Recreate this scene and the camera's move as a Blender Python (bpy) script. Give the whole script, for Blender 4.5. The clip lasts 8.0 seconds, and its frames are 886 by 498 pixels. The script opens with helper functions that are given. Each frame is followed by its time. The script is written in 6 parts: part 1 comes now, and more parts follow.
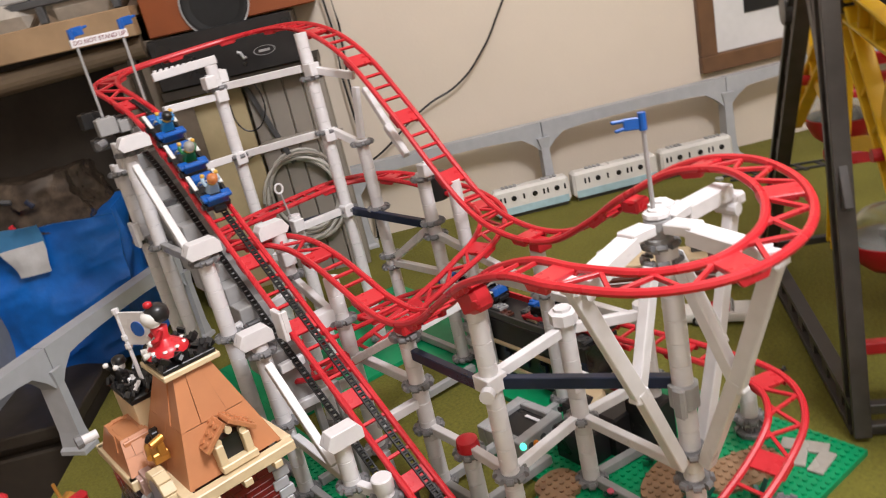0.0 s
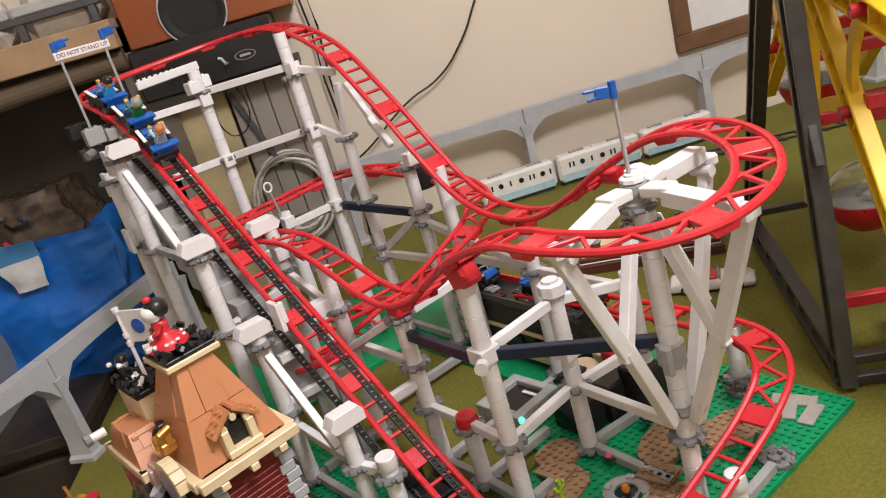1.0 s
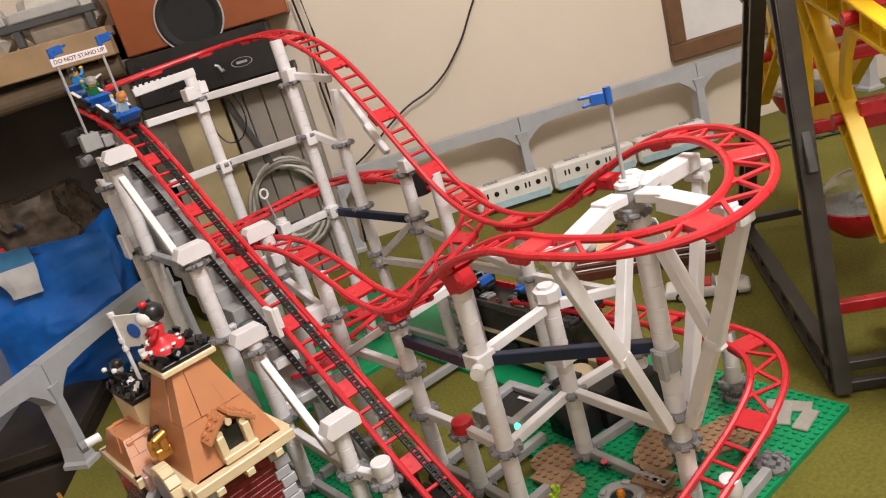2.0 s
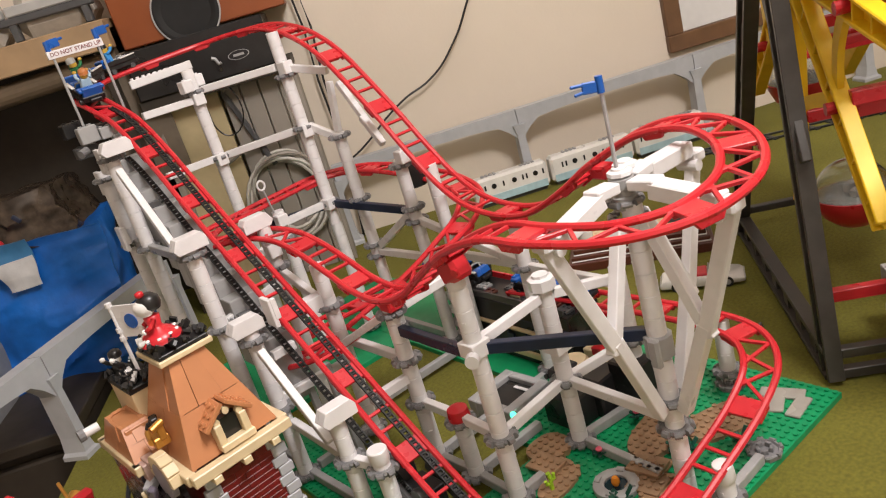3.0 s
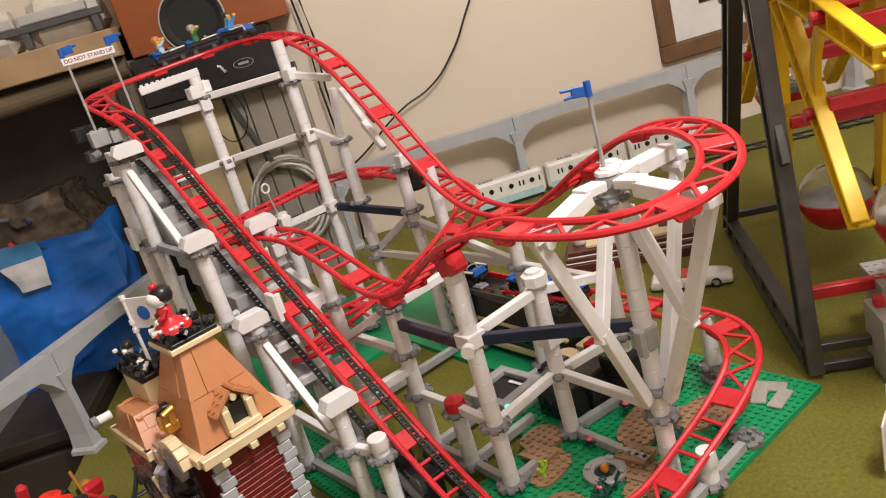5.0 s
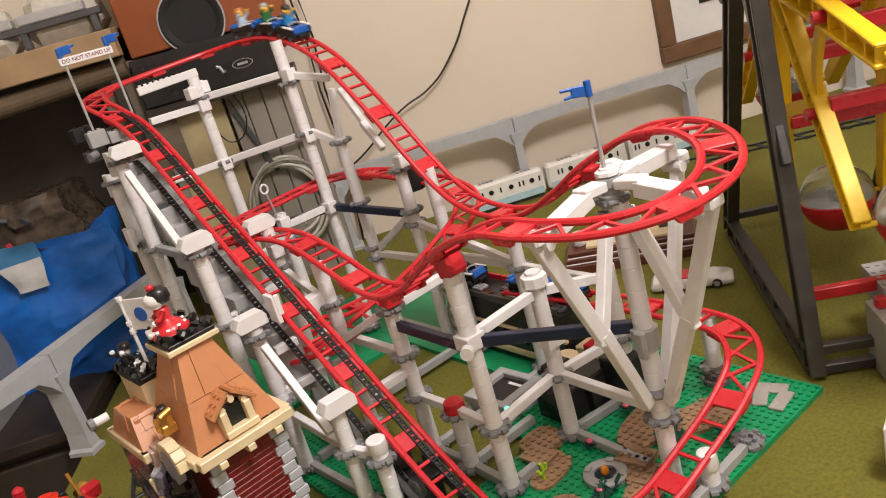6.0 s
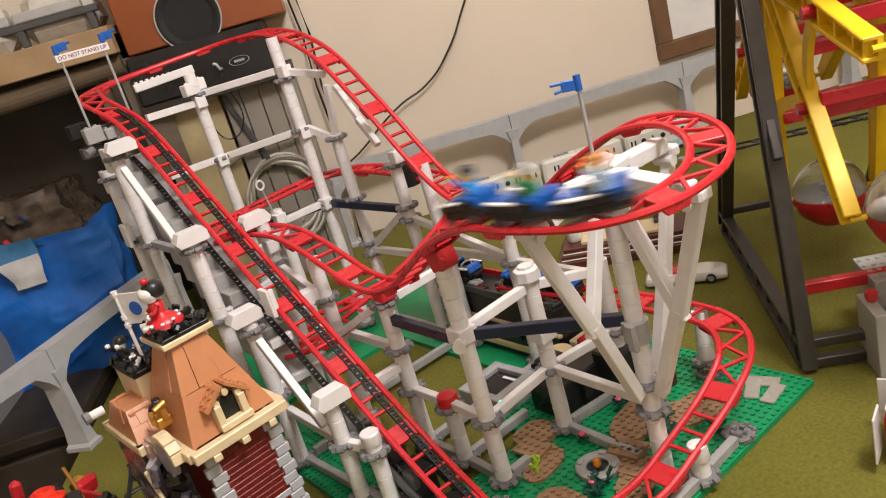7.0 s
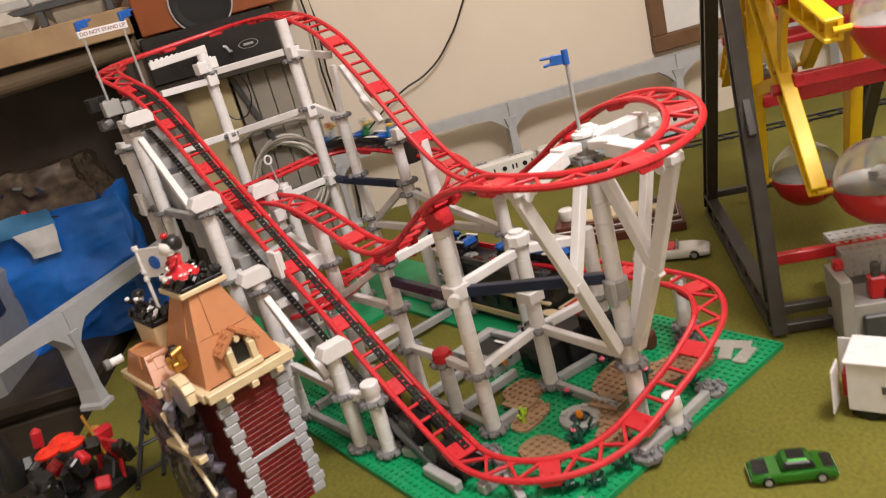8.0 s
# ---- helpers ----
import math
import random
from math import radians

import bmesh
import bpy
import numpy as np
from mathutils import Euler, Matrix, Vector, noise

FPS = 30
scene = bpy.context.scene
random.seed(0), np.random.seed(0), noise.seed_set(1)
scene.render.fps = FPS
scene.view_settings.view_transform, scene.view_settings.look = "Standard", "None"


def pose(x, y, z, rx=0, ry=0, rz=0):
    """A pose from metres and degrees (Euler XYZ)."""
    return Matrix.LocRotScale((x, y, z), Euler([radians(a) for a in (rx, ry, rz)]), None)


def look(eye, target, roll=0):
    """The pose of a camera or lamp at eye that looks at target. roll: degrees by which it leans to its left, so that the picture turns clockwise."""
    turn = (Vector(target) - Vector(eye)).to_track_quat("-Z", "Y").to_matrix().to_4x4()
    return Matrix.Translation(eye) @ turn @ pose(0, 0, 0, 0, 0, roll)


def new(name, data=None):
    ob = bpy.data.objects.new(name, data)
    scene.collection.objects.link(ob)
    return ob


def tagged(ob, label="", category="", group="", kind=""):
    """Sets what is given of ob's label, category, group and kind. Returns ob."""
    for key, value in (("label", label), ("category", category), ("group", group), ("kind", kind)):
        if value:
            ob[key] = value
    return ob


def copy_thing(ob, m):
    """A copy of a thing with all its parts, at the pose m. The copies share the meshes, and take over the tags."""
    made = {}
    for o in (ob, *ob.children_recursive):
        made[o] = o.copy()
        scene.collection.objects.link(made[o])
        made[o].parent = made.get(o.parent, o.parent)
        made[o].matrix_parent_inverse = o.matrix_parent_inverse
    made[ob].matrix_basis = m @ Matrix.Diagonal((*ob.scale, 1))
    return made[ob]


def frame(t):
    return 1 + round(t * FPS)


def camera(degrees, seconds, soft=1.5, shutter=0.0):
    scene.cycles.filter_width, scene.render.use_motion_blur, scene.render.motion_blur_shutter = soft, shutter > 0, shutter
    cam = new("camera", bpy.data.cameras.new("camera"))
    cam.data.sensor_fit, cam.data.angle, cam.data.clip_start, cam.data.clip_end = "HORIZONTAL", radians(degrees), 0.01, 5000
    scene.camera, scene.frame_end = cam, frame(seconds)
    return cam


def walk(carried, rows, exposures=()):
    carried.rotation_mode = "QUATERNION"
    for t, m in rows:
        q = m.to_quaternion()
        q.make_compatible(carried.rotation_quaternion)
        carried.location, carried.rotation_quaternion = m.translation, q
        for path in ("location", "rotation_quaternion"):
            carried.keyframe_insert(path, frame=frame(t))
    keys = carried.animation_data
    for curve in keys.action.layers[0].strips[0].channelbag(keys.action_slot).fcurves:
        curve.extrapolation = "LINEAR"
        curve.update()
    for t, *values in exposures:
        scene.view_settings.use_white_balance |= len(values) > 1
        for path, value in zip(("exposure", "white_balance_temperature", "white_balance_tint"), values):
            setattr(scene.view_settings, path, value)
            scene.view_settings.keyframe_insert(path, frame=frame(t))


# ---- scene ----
cam = camera(59.8, 8.0, soft=1.1, shutter=0.7)
PATH = [
    (0, (-0.393, -0.443, 0.48), (0.625, 1.141, -0.195), -12.9),
    (0.3, (-0.397, -0.454, 0.482), (0.632, 1.119, -0.203), -15.2),
    (0.5, (-0.401, -0.461, 0.473), (0.632, 1.114, -0.2), -15.6),
    (1, (-0.405, -0.463, 0.469), (0.625, 1.112, -0.208), -16.4),
    (1.5, (-0.404, -0.464, 0.47), (0.631, 1.111, -0.199), -16.2),
    (2.8, (-0.415, -0.468, 0.461), (0.649, 1.096, -0.191), -16.2),
    (3, (-0.408, -0.471, 0.464), (0.634, 1.098, -0.21), -16.4),
    (3.5, (-0.418, -0.486, 0.461), (0.619, 1.083, -0.22), -16.5),
    (4, (-0.425, -0.494, 0.464), (0.616, 1.074, -0.212), -16.2),
    (4.5, (-0.431, -0.501, 0.464), (0.622, 1.068, -0.189), -16.1),
    (6, (-0.427, -0.497, 0.462), (0.629, 1.074, -0.185), -16.1),
    (6.5, (-0.427, -0.5, 0.461), (0.629, 1.07, -0.185), -16.1),
    (7, (-0.426, -0.505, 0.458), (0.628, 1.066, -0.192), -16.2),
    (7.5, (-0.433, -0.517, 0.455), (0.617, 1.055, -0.199), -15.5),
    (8, (-0.466, -0.553, 0.446), (0.587, 1.016, -0.211), -15.2),
]
walk(cam, [(t, look(eye, target, roll)) for t, eye, target, roll in PATH],
     exposures=[(0.0, 0.0, 6050, 10), (1.5, 0.0, 6250, 10), (4.5, 0.0, 6480, 10), (8.0, 0.0, 6550, 10)])

# ---- light ----
world = bpy.data.worlds.new("world")
world.use_nodes = True
scene.world = world
world.node_tree.nodes["Background"].inputs[0].default_value = (1.0, 0.86, 0.70, 1)
world.node_tree.nodes["Background"].inputs[1].default_value = 0.05
lamp = new("ceiling_bulb", bpy.data.lights.new("ceiling_bulb", "POINT"))
lamp.data.shadow_soft_size, lamp.data.energy, lamp.data.color = 0.16, 70.0, (1.0, 0.938, 0.918)
lamp.location = (0.02, -0.70, 1.38)
scene.view_settings.exposure = 0.0


# ---- materials ----
def material(name, color, rough=0.4, metal=0.0, vary=0.12, scale=60.0, bump=0.0, bump_scale=300.0, second=None, second_scale=12.0, second_amount=0.5, random_amount=0.0, coat=0.0, transmission=0.0, alpha=1.0):
    """A procedural surface: base colour with grain at two scales, uneven gloss and fine relief."""
    m = bpy.data.materials.new(name)
    m.use_nodes = True
    nt = m.node_tree
    bsdf = nt.nodes["Principled BSDF"]
    co = nt.nodes.new("ShaderNodeTexCoord")
    fine = nt.nodes.new("ShaderNodeTexNoise")
    fine.inputs["Scale"].default_value, fine.inputs["Detail"].default_value = scale, 5
    nt.links.new(co.outputs["Object"], fine.inputs["Vector"])
    broad = nt.nodes.new("ShaderNodeTexNoise")
    broad.inputs["Scale"].default_value, broad.inputs["Detail"].default_value = second_scale, 3
    nt.links.new(co.outputs["Object"], broad.inputs["Vector"])
    mix = nt.nodes.new("ShaderNodeMixRGB")
    mix.inputs[1].default_value = (*color, 1)
    mix.inputs[2].default_value = (*(second or [c * 0.8 for c in color]), 1)
    ramp = nt.nodes.new("ShaderNodeMapRange")
    ramp.inputs[1].default_value, ramp.inputs[2].default_value = 0.4, 0.65
    ramp.inputs[3].default_value, ramp.inputs[4].default_value = 0.0, second_amount
    nt.links.new(broad.outputs[0], ramp.inputs[0])
    nt.links.new(ramp.outputs[0], mix.inputs[0])
    hsv = nt.nodes.new("ShaderNodeHueSaturation")
    val = nt.nodes.new("ShaderNodeMapRange")
    val.inputs[1].default_value, val.inputs[2].default_value = 0.3, 0.7
    val.inputs[3].default_value, val.inputs[4].default_value = 1 - vary, 1 + vary
    nt.links.new(fine.outputs[0], val.inputs[0])
    last = val.outputs[0]
    if random_amount:
        info = nt.nodes.new("ShaderNodeObjectInfo")
        r = nt.nodes.new("ShaderNodeMapRange")
        r.inputs[3].default_value, r.inputs[4].default_value = 1 - random_amount, 1 + random_amount
        nt.links.new(info.outputs["Random"], r.inputs[0])
        mul = nt.nodes.new("ShaderNodeMath")
        mul.operation = "MULTIPLY"
        nt.links.new(last, mul.inputs[0])
        nt.links.new(r.outputs[0], mul.inputs[1])
        last = mul.outputs[0]
    nt.links.new(last, hsv.inputs["Value"])
    nt.links.new(mix.outputs[0], hsv.inputs["Color"])
    nt.links.new(hsv.outputs[0], bsdf.inputs["Base Color"])
    gloss = nt.nodes.new("ShaderNodeMapRange")
    gloss.inputs[1].default_value, gloss.inputs[2].default_value = 0.3, 0.7
    gloss.inputs[3].default_value, gloss.inputs[4].default_value = max(rough - 0.08, 0.02), min(rough + 0.12, 1)
    nt.links.new(broad.outputs[0], gloss.inputs[0])
    nt.links.new(gloss.outputs[0], bsdf.inputs["Roughness"])
    bsdf.inputs["Metallic"].default_value = metal
    bsdf.inputs["Coat Weight"].default_value = coat
    bsdf.inputs["Transmission Weight"].default_value = transmission
    bsdf.inputs["Alpha"].default_value = alpha
    if bump:
        rel = nt.nodes.new("ShaderNodeTexNoise")
        rel.inputs["Scale"].default_value, rel.inputs["Detail"].default_value = bump_scale, 4
        nt.links.new(co.outputs["Object"], rel.inputs["Vector"])
        b = nt.nodes.new("ShaderNodeBump")
        b.inputs["Strength"].default_value, b.inputs["Distance"].default_value = bump, 0.002
        nt.links.new(rel.outputs[0], b.inputs["Height"])
        nt.links.new(b.outputs[0], bsdf.inputs["Normal"])
    return m


WHITE = material("white_plastic", (0.745, 0.735, 0.745), 0.32, vary=0.05, second=(0.69, 0.675, 0.67), second_scale=25, second_amount=0.45, bump=0.03, bump_scale=900)
RED = material("red_plastic", (0.56, 0.020, 0.030), 0.30, vary=0.08, second=(0.48, 0.016, 0.024), second_scale=30)
GREY = material("light_grey_plastic", (0.36, 0.36, 0.36), 0.34, vary=0.08, second=(0.29, 0.29, 0.285), second_scale=40)
CLIP = material("grey_collar_plastic", (0.20, 0.20, 0.205), 0.32, vary=0.1)
DARK = material("dark_grey_plastic", (0.075, 0.077, 0.08), 0.36, vary=0.1)
BLACK = material("black_plastic", (0.012, 0.012, 0.013), 0.30, vary=0.2, second=(0.02, 0.02, 0.02))
NAVY = material("navy_plastic", (0.008, 0.016, 0.045), 0.30, vary=0.15)
BLUE = material("blue_plastic", (0.012, 0.10, 0.42), 0.28, vary=0.1)
GREEN = material("green_plastic", (0.004, 0.285, 0.105), 0.38, vary=0.08, second=(0.004, 0.235, 0.085), second_scale=18)
TAN = material("tan_plastic", (0.72, 0.58, 0.36), 0.34, vary=0.06, random_amount=0.05)
NOUGAT = material("orange_brown_plastic", (0.52, 0.22, 0.095), 0.34, vary=0.04, random_amount=0.03)
DKTAN = material("dark_tan_plastic", (0.31, 0.19, 0.105), 0.40, vary=0.1, random_amount=0.12)
DKRED = material("dark_red_plastic", (0.16, 0.008, 0.010), 0.34, vary=0.1, random_amount=0.15)
YELLOW = material("yellow_plastic", (0.88, 0.58, 0.010), 0.42, vary=0.06)
BROWN = material("brown_plastic", (0.10, 0.028, 0.018), 0.34, vary=0.1)
GOLD = material("gold_plastic", (0.55, 0.27, 0.05), 0.28, metal=0.6, vary=0.1)
SKIN = material("figure_yellow", (0.75, 0.45, 0.06), 0.35, vary=0.05)
PINK = material("pink_plastic", (0.75, 0.12, 0.20), 0.35, vary=0.05)
LIME = material("lime_plastic", (0.38, 0.62, 0.03), 0.35, vary=0.05)
FELT = material("green_felt", (0.172, 0.160, 0.018), 0.95, vary=0.22, scale=260, bump=0.7, bump_scale=1400, second=(0.125, 0.116, 0.011), second_scale=5, second_amount=0.8)
LGREY = material("pale_grey_plastic", (0.42, 0.42, 0.41), 0.36, vary=0.06)
PAINT = material("cream_wall_paint", (0.69, 0.605, 0.50), 0.75, vary=0.02, scale=9, second=(0.63, 0.55, 0.46), second_scale=2.2, bump=0.12, bump_scale=160)


# ---- building tools ----
def part(name, bm, mat, parent=None, label="", smooth=False):
    """Links a bmesh as one mesh object, under a thing or a part if one is given."""
    me = bpy.data.meshes.new(name)
    bmesh.ops.recalc_face_normals(bm, faces=bm.faces)
    if smooth:
        for f in bm.faces:
            f.smooth = True
    for e in bm.edges:
        if len(e.link_faces) == 2 and e.calc_face_angle() > 0.75:
            e.smooth = False
    bm.to_mesh(me)
    bm.free()
    me.materials.append(mat)
    ob = new(name, me)
    ob.parent = parent
    if label:
        tagged(ob, label)
    return ob


def shared(name, me, m, parent):
    """One more object on a mesh that others use too."""
    ob = new(name, me)
    ob.parent = parent
    ob.matrix_basis = m
    return ob


def thing(name, label, category, group="", at=(0, 0, 0), turn=0):
    ob = new(name)
    ob.empty_display_size = 0.02
    ob.matrix_basis = pose(*at, 0, 0, turn)
    return tagged(ob, label, category, group)


def box(bm, c, s, m=None, bevel=0.0006, taper=(1, 1)):
    """A box round c of size s; taper scales its top in x and y."""
    got = bmesh.ops.create_cube(bm, size=1.0)["verts"]
    for v in got:
        top = v.co.z > 0
        v.co = Vector((v.co.x * s[0] * (taper[0] if top else 1), v.co.y * s[1] * (taper[1] if top else 1), v.co.z * s[2]))
    if bevel:
        edges = list({e for v in got for e in v.link_edges})
        got = bmesh.ops.bevel(bm, geom=edges, offset=bevel, segments=1, affect="EDGES", clamp_overlap=True)["verts"]
        got = list({v for f in {f for v in got for f in v.link_faces} for v in f.verts})
    move = Matrix.Translation(c) @ (m or Matrix())
    for v in got:
        v.co = move @ v.co
    return got


def axes(d, up=(0, 0, 1)):
    """A turn whose x runs along d and whose z leans to up."""
    x = Vector(d).normalized()
    y = Vector(up).cross(x)
    y = y.normalized() if y.length > 1e-5 else Vector((0, 1, 0))
    return Matrix((x, y, x.cross(y))).transposed().to_4x4()


def beam(bm, p, q, w, h, bevel=0.0008, up=(0, 0, 1)):
    """A bar of width w and height h from p to q."""
    p, q = Vector(p), Vector(q)
    box(bm, (p + q) / 2, ((q - p).length, w, h), axes(q - p, up), bevel)


def rod(bm, p, q, r, r2=None, n=14):
    p, q = Vector(p), Vector(q)
    m = Matrix.Translation((p + q) / 2) @ axes(q - p).to_3x3().to_4x4() @ pose(0, 0, 0, 0, 90, 0)
    bmesh.ops.create_cone(bm, cap_ends=True, segments=n, radius1=r, radius2=r if r2 is None else r2, depth=(q - p).length, matrix=m)


def tube(bm, pts, r, n=8, closed=False):
    """A round bar along a chain of points."""
    rings = []
    for i, p in enumerate(pts):
        a = Vector(pts[max(i - 1, 0)])
        b = Vector(pts[min(i + 1, len(pts) - 1)])
        m = axes(b - a)
        y, z = m.col[1].to_3d(), m.col[2].to_3d()
        rings.append([bm.verts.new(Vector(p) + r * (math.cos(k * math.tau / n) * y + math.sin(k * math.tau / n) * z)) for k in range(n)])
    for a, b in zip(rings, rings[1:]):
        for k in range(n):
            f = bm.faces.new((a[k], a[(k + 1) % n], b[(k + 1) % n], b[k]))
            f.smooth = True
    bm.faces.new(rings[0])
    bm.faces.new(rings[-1])


def lathe(bm, profile, n=24, c=(0, 0, 0), caps=True):
    """A turned body from (radius, height) pairs."""
    rings = [[bm.verts.new((c[0] + r * math.cos(k * math.tau / n), c[1] + r * math.sin(k * math.tau / n), c[2] + z)) for k in range(n)] for r, z in profile]
    for a, b in zip(rings, rings[1:]):
        for k in range(n):
            bm.faces.new((a[k], a[(k + 1) % n], b[(k + 1) % n], b[k])).smooth = True
    if caps:
        bm.faces.new(rings[0])
        bm.faces.new(rings[-1])
    else:
        for k in range(n):
            bm.faces.new((rings[-1][k], rings[-1][(k + 1) % n], rings[0][(k + 1) % n], rings[0][k]))


def spline(knots, step=0.006):
    """A smooth chain of points through the knots, at even steps: rows of x, y, z, bank."""
    k = [np.array(p + (0,) * (4 - len(p)), float) for p in knots]
    k = [2 * k[0] - k[1]] + k + [2 * k[-1] - k[-2]]
    out = []
    for a, b, c, d in zip(k, k[1:], k[2:], k[3:]):
        for u in np.linspace(0, 1, 40, endpoint=False):
            out.append(0.5 * (2 * b + (c - a) * u + (2 * a - 5 * b + 4 * c - d) * u * u + (3 * b - a - 3 * c + d) * u ** 3))
    out.append(k[-2])
    out = np.array(out)
    s = np.concatenate([[0], np.cumsum(np.linalg.norm(np.diff(out[:, :3], axis=0), axis=1))])
    even = np.linspace(0, s[-1], int(s[-1] / step) + 1)
    return np.stack([np.interp(even, s, out[:, j]) for j in range(4)], 1)


# ---- the room ----
WALL_TURN = -29.1
WX, WY = Vector((math.cos(radians(WALL_TURN)), math.sin(radians(WALL_TURN)), 0)), Vector((-math.sin(radians(WALL_TURN)), math.cos(radians(WALL_TURN)), 0))
DECK = Vector((0.605, 0.668, 0))


def at_wall(a, b, z=0.0):
    """A place a metres along the back wall and b metres in front of the monorail's line."""
    return DECK + a * WX - b * WY + Vector((0, 0, z))


def wall(name, a0, a1, b, z0, z1, mat, thick=0.1):
    bm = bmesh.new()
    p, q = at_wall(a0, b - thick / 2), at_wall(a1, b - thick / 2)
    box(bm, (p + q) / 2 + Vector((0, 0, (z0 + z1) / 2)), (a1 - a0, thick, z1 - z0), pose(0, 0, 0, 0, 0, WALL_TURN), 0)
    return tagged(part(name, bm, mat), "plain cream painted plaster wall behind the layout", "wall", kind="structure")


wall("wall_back", -2.2, 2.4, -0.055, -0.75, 1.75, PAINT)
wall("wall_front", -2.2, 2.4, 2.6, -0.75, 1.75, PAINT)
# unseen ceiling, kept white so that it bounces fill light down
bm = bmesh.new()
box(bm, at_wall(0.1, 1.25, 1.80), (4.6, 2.9, 0.1), pose(0, 0, 0, 0, 0, WALL_TURN), 0)
tagged(part("ceiling", bm, material("bounce_white_ceiling", (0.80, 0.77, 0.72), 0.8, vary=0.02, scale=9, bump=0.1, bump_scale=160)), "plain unseen ceiling, white to bounce fill light", "ceiling", kind="structure")
# unseen floor, its grey chosen light to bounce fill from below
bm = bmesh.new()
box(bm, at_wall(0.1, 1.25, -0.80), (4.6, 2.9, 0.1), pose(0, 0, 0, 0, 0, WALL_TURN), 0)
tagged(part("floor", bm, material("fill_grey_carpet", (0.30, 0.29, 0.285), 0.9, vary=0.3, scale=120, bump=0.5, bump_scale=500)), "unseen floor under the table, light grey to bounce fill light", "floor", kind="structure")
for name, a in (("wall_west", -2.25), ("wall_east", 2.45)):
    bm = bmesh.new()
    box(bm, at_wall(a, 1.25, 0.5), (0.1, 2.9, 2.5), pose(0, 0, 0, 0, 0, WALL_TURN), 0)
    tagged(part(name, bm, PAINT), "plain cream painted plaster wall", "wall", kind="structure")

bm = bmesh.new()
box(bm, at_wall(0.45, 0.62, -0.02), (2.5, 1.34, 0.04), pose(0, 0, 0, 0, 0, WALL_TURN), 0.002)
bmesh.ops.subdivide_edges(bm, edges=bm.edges, cuts=1)
tagged(part("table_top", bm, FELT), "olive green felt cloth covering the layout table", "table", kind="structure")

# ---- the coaster's track ----
# x, y, z and the bank in degrees, from the front turn up the lift, over the top and round
LINE = [
    (0.125, 0.20, 0.085), (0.138, 0.06, 0.085), (0.140, -0.04, 0.086), (0.133, -0.095, 0.084), (0.105, -0.126, 0.076), (0.06, -0.135, 0.060), (0.0, -0.135, 0.042),
    (-0.05, -0.133, 0.030), (-0.095, -0.120, 0.026), (-0.132, -0.085, 0.026), (-0.146, -0.04, 0.027), (-0.145, 0.0, 0.040), (-0.144, 0.04, 0.061), (-0.144, 0.09, 0.095),
    (-0.144, 0.15, 0.138), (-0.144, 0.25, 0.207), (-0.144, 0.35, 0.278), (-0.144, 0.45, 0.353), (-0.147, 0.505, 0.392), (-0.155, 0.545, 0.413), (-0.160, 0.580, 0.427), (-0.150, 0.612, 0.435),
    (-0.120, 0.632, 0.440), (-0.080, 0.640, 0.443), (-0.03, 0.640, 0.446), (0.025, 0.632, 0.449), (0.064, 0.595, 0.451), (0.081, 0.535, 0.449), (0.083, 0.47, 0.437), (0.083, 0.42, 0.418), (0.083, 0.38, 0.393),
    (0.083, 0.34, 0.357), (0.083, 0.30, 0.318), (0.083, 0.26, 0.276), (0.083, 0.22, 0.239), (0.083, 0.18, 0.217), (0.083, 0.13, 0.209), (0.083, 0.08, 0.216), (0.083, 0.03, 0.242),
    (0.085, -0.01, 0.269), (0.090, -0.06, 0.293), (0.086, -0.110, 0.301), (0.066, -0.152, 0.300), (0.036, -0.182, 0.296), (-0.001, -0.197, 0.291), (-0.043, -0.190, 0.286),
    (-0.075, -0.157, 0.283), (-0.089, -0.105, 0.282), (-0.090, -0.06, 0.280), (-0.090, -0.01, 0.263), (-0.090, 0.03, 0.238), (-0.090, 0.07, 0.212), (-0.090, 0.115, 0.198),
    (-0.090, 0.16, 0.201), (-0.090, 0.20, 0.214), (-0.090, 0.25, 0.229), (-0.093, 0.30, 0.239), (-0.110, 0.345, 0.244), (-0.135, 0.385, 0.240), (-0.140, 0.43, 0.236), (-0.110, 0.470, 0.235),
    (-0.059, 0.480, 0.236), (0.0, 0.483, 0.238), (0.06, 0.480, 0.240), (0.108, 0.455, 0.236), (0.128, 0.41, 0.230), (0.130, 0.35, 0.226), (0.127, 0.28, 0.220), (0.112, 0.225, 0.210),
    (0.075, 0.196, 0.198), (0.030, 0.19, 0.185), (-0.02, 0.205, 0.160), (-0.07, 0.217, 0.141), (-0.11, 0.22, 0.132), (-0.145, 0.245, 0.125), (-0.155, 0.29, 0.118), (-0.135, 0.34, 0.11),
    (-0.08, 0.36, 0.10), (0.0, 0.375, 0.09), (0.07, 0.38, 0.085), (0.115, 0.345, 0.085), (0.125, 0.27, 0.085),
]
RAIL = spline(LINE)
TAN_V = np.gradient(RAIL[:, :3], axis=0)
TAN_V /= np.linalg.norm(TAN_V, axis=1)[:, None]
STEP = np.linalg.norm(RAIL[1, :3] - RAIL[0, :3])


def on_track(s, lift=0.0):
    """The pose at s metres along the track: x along it, z up off it."""
    i = min(max(s / STEP, 0), len(RAIL) - 1.001)
    j = int(i)
    p = RAIL[j] * (1 - i + j) + RAIL[j + 1] * (i - j)
    d = TAN_V[j] * (1 - i + j) + TAN_V[j + 1] * (i - j)
    m = axes(d) @ pose(0, 0, 0, p[3])
    return Matrix.Translation(Vector(p[:3]) + lift * m.col[2].to_3d()) @ m


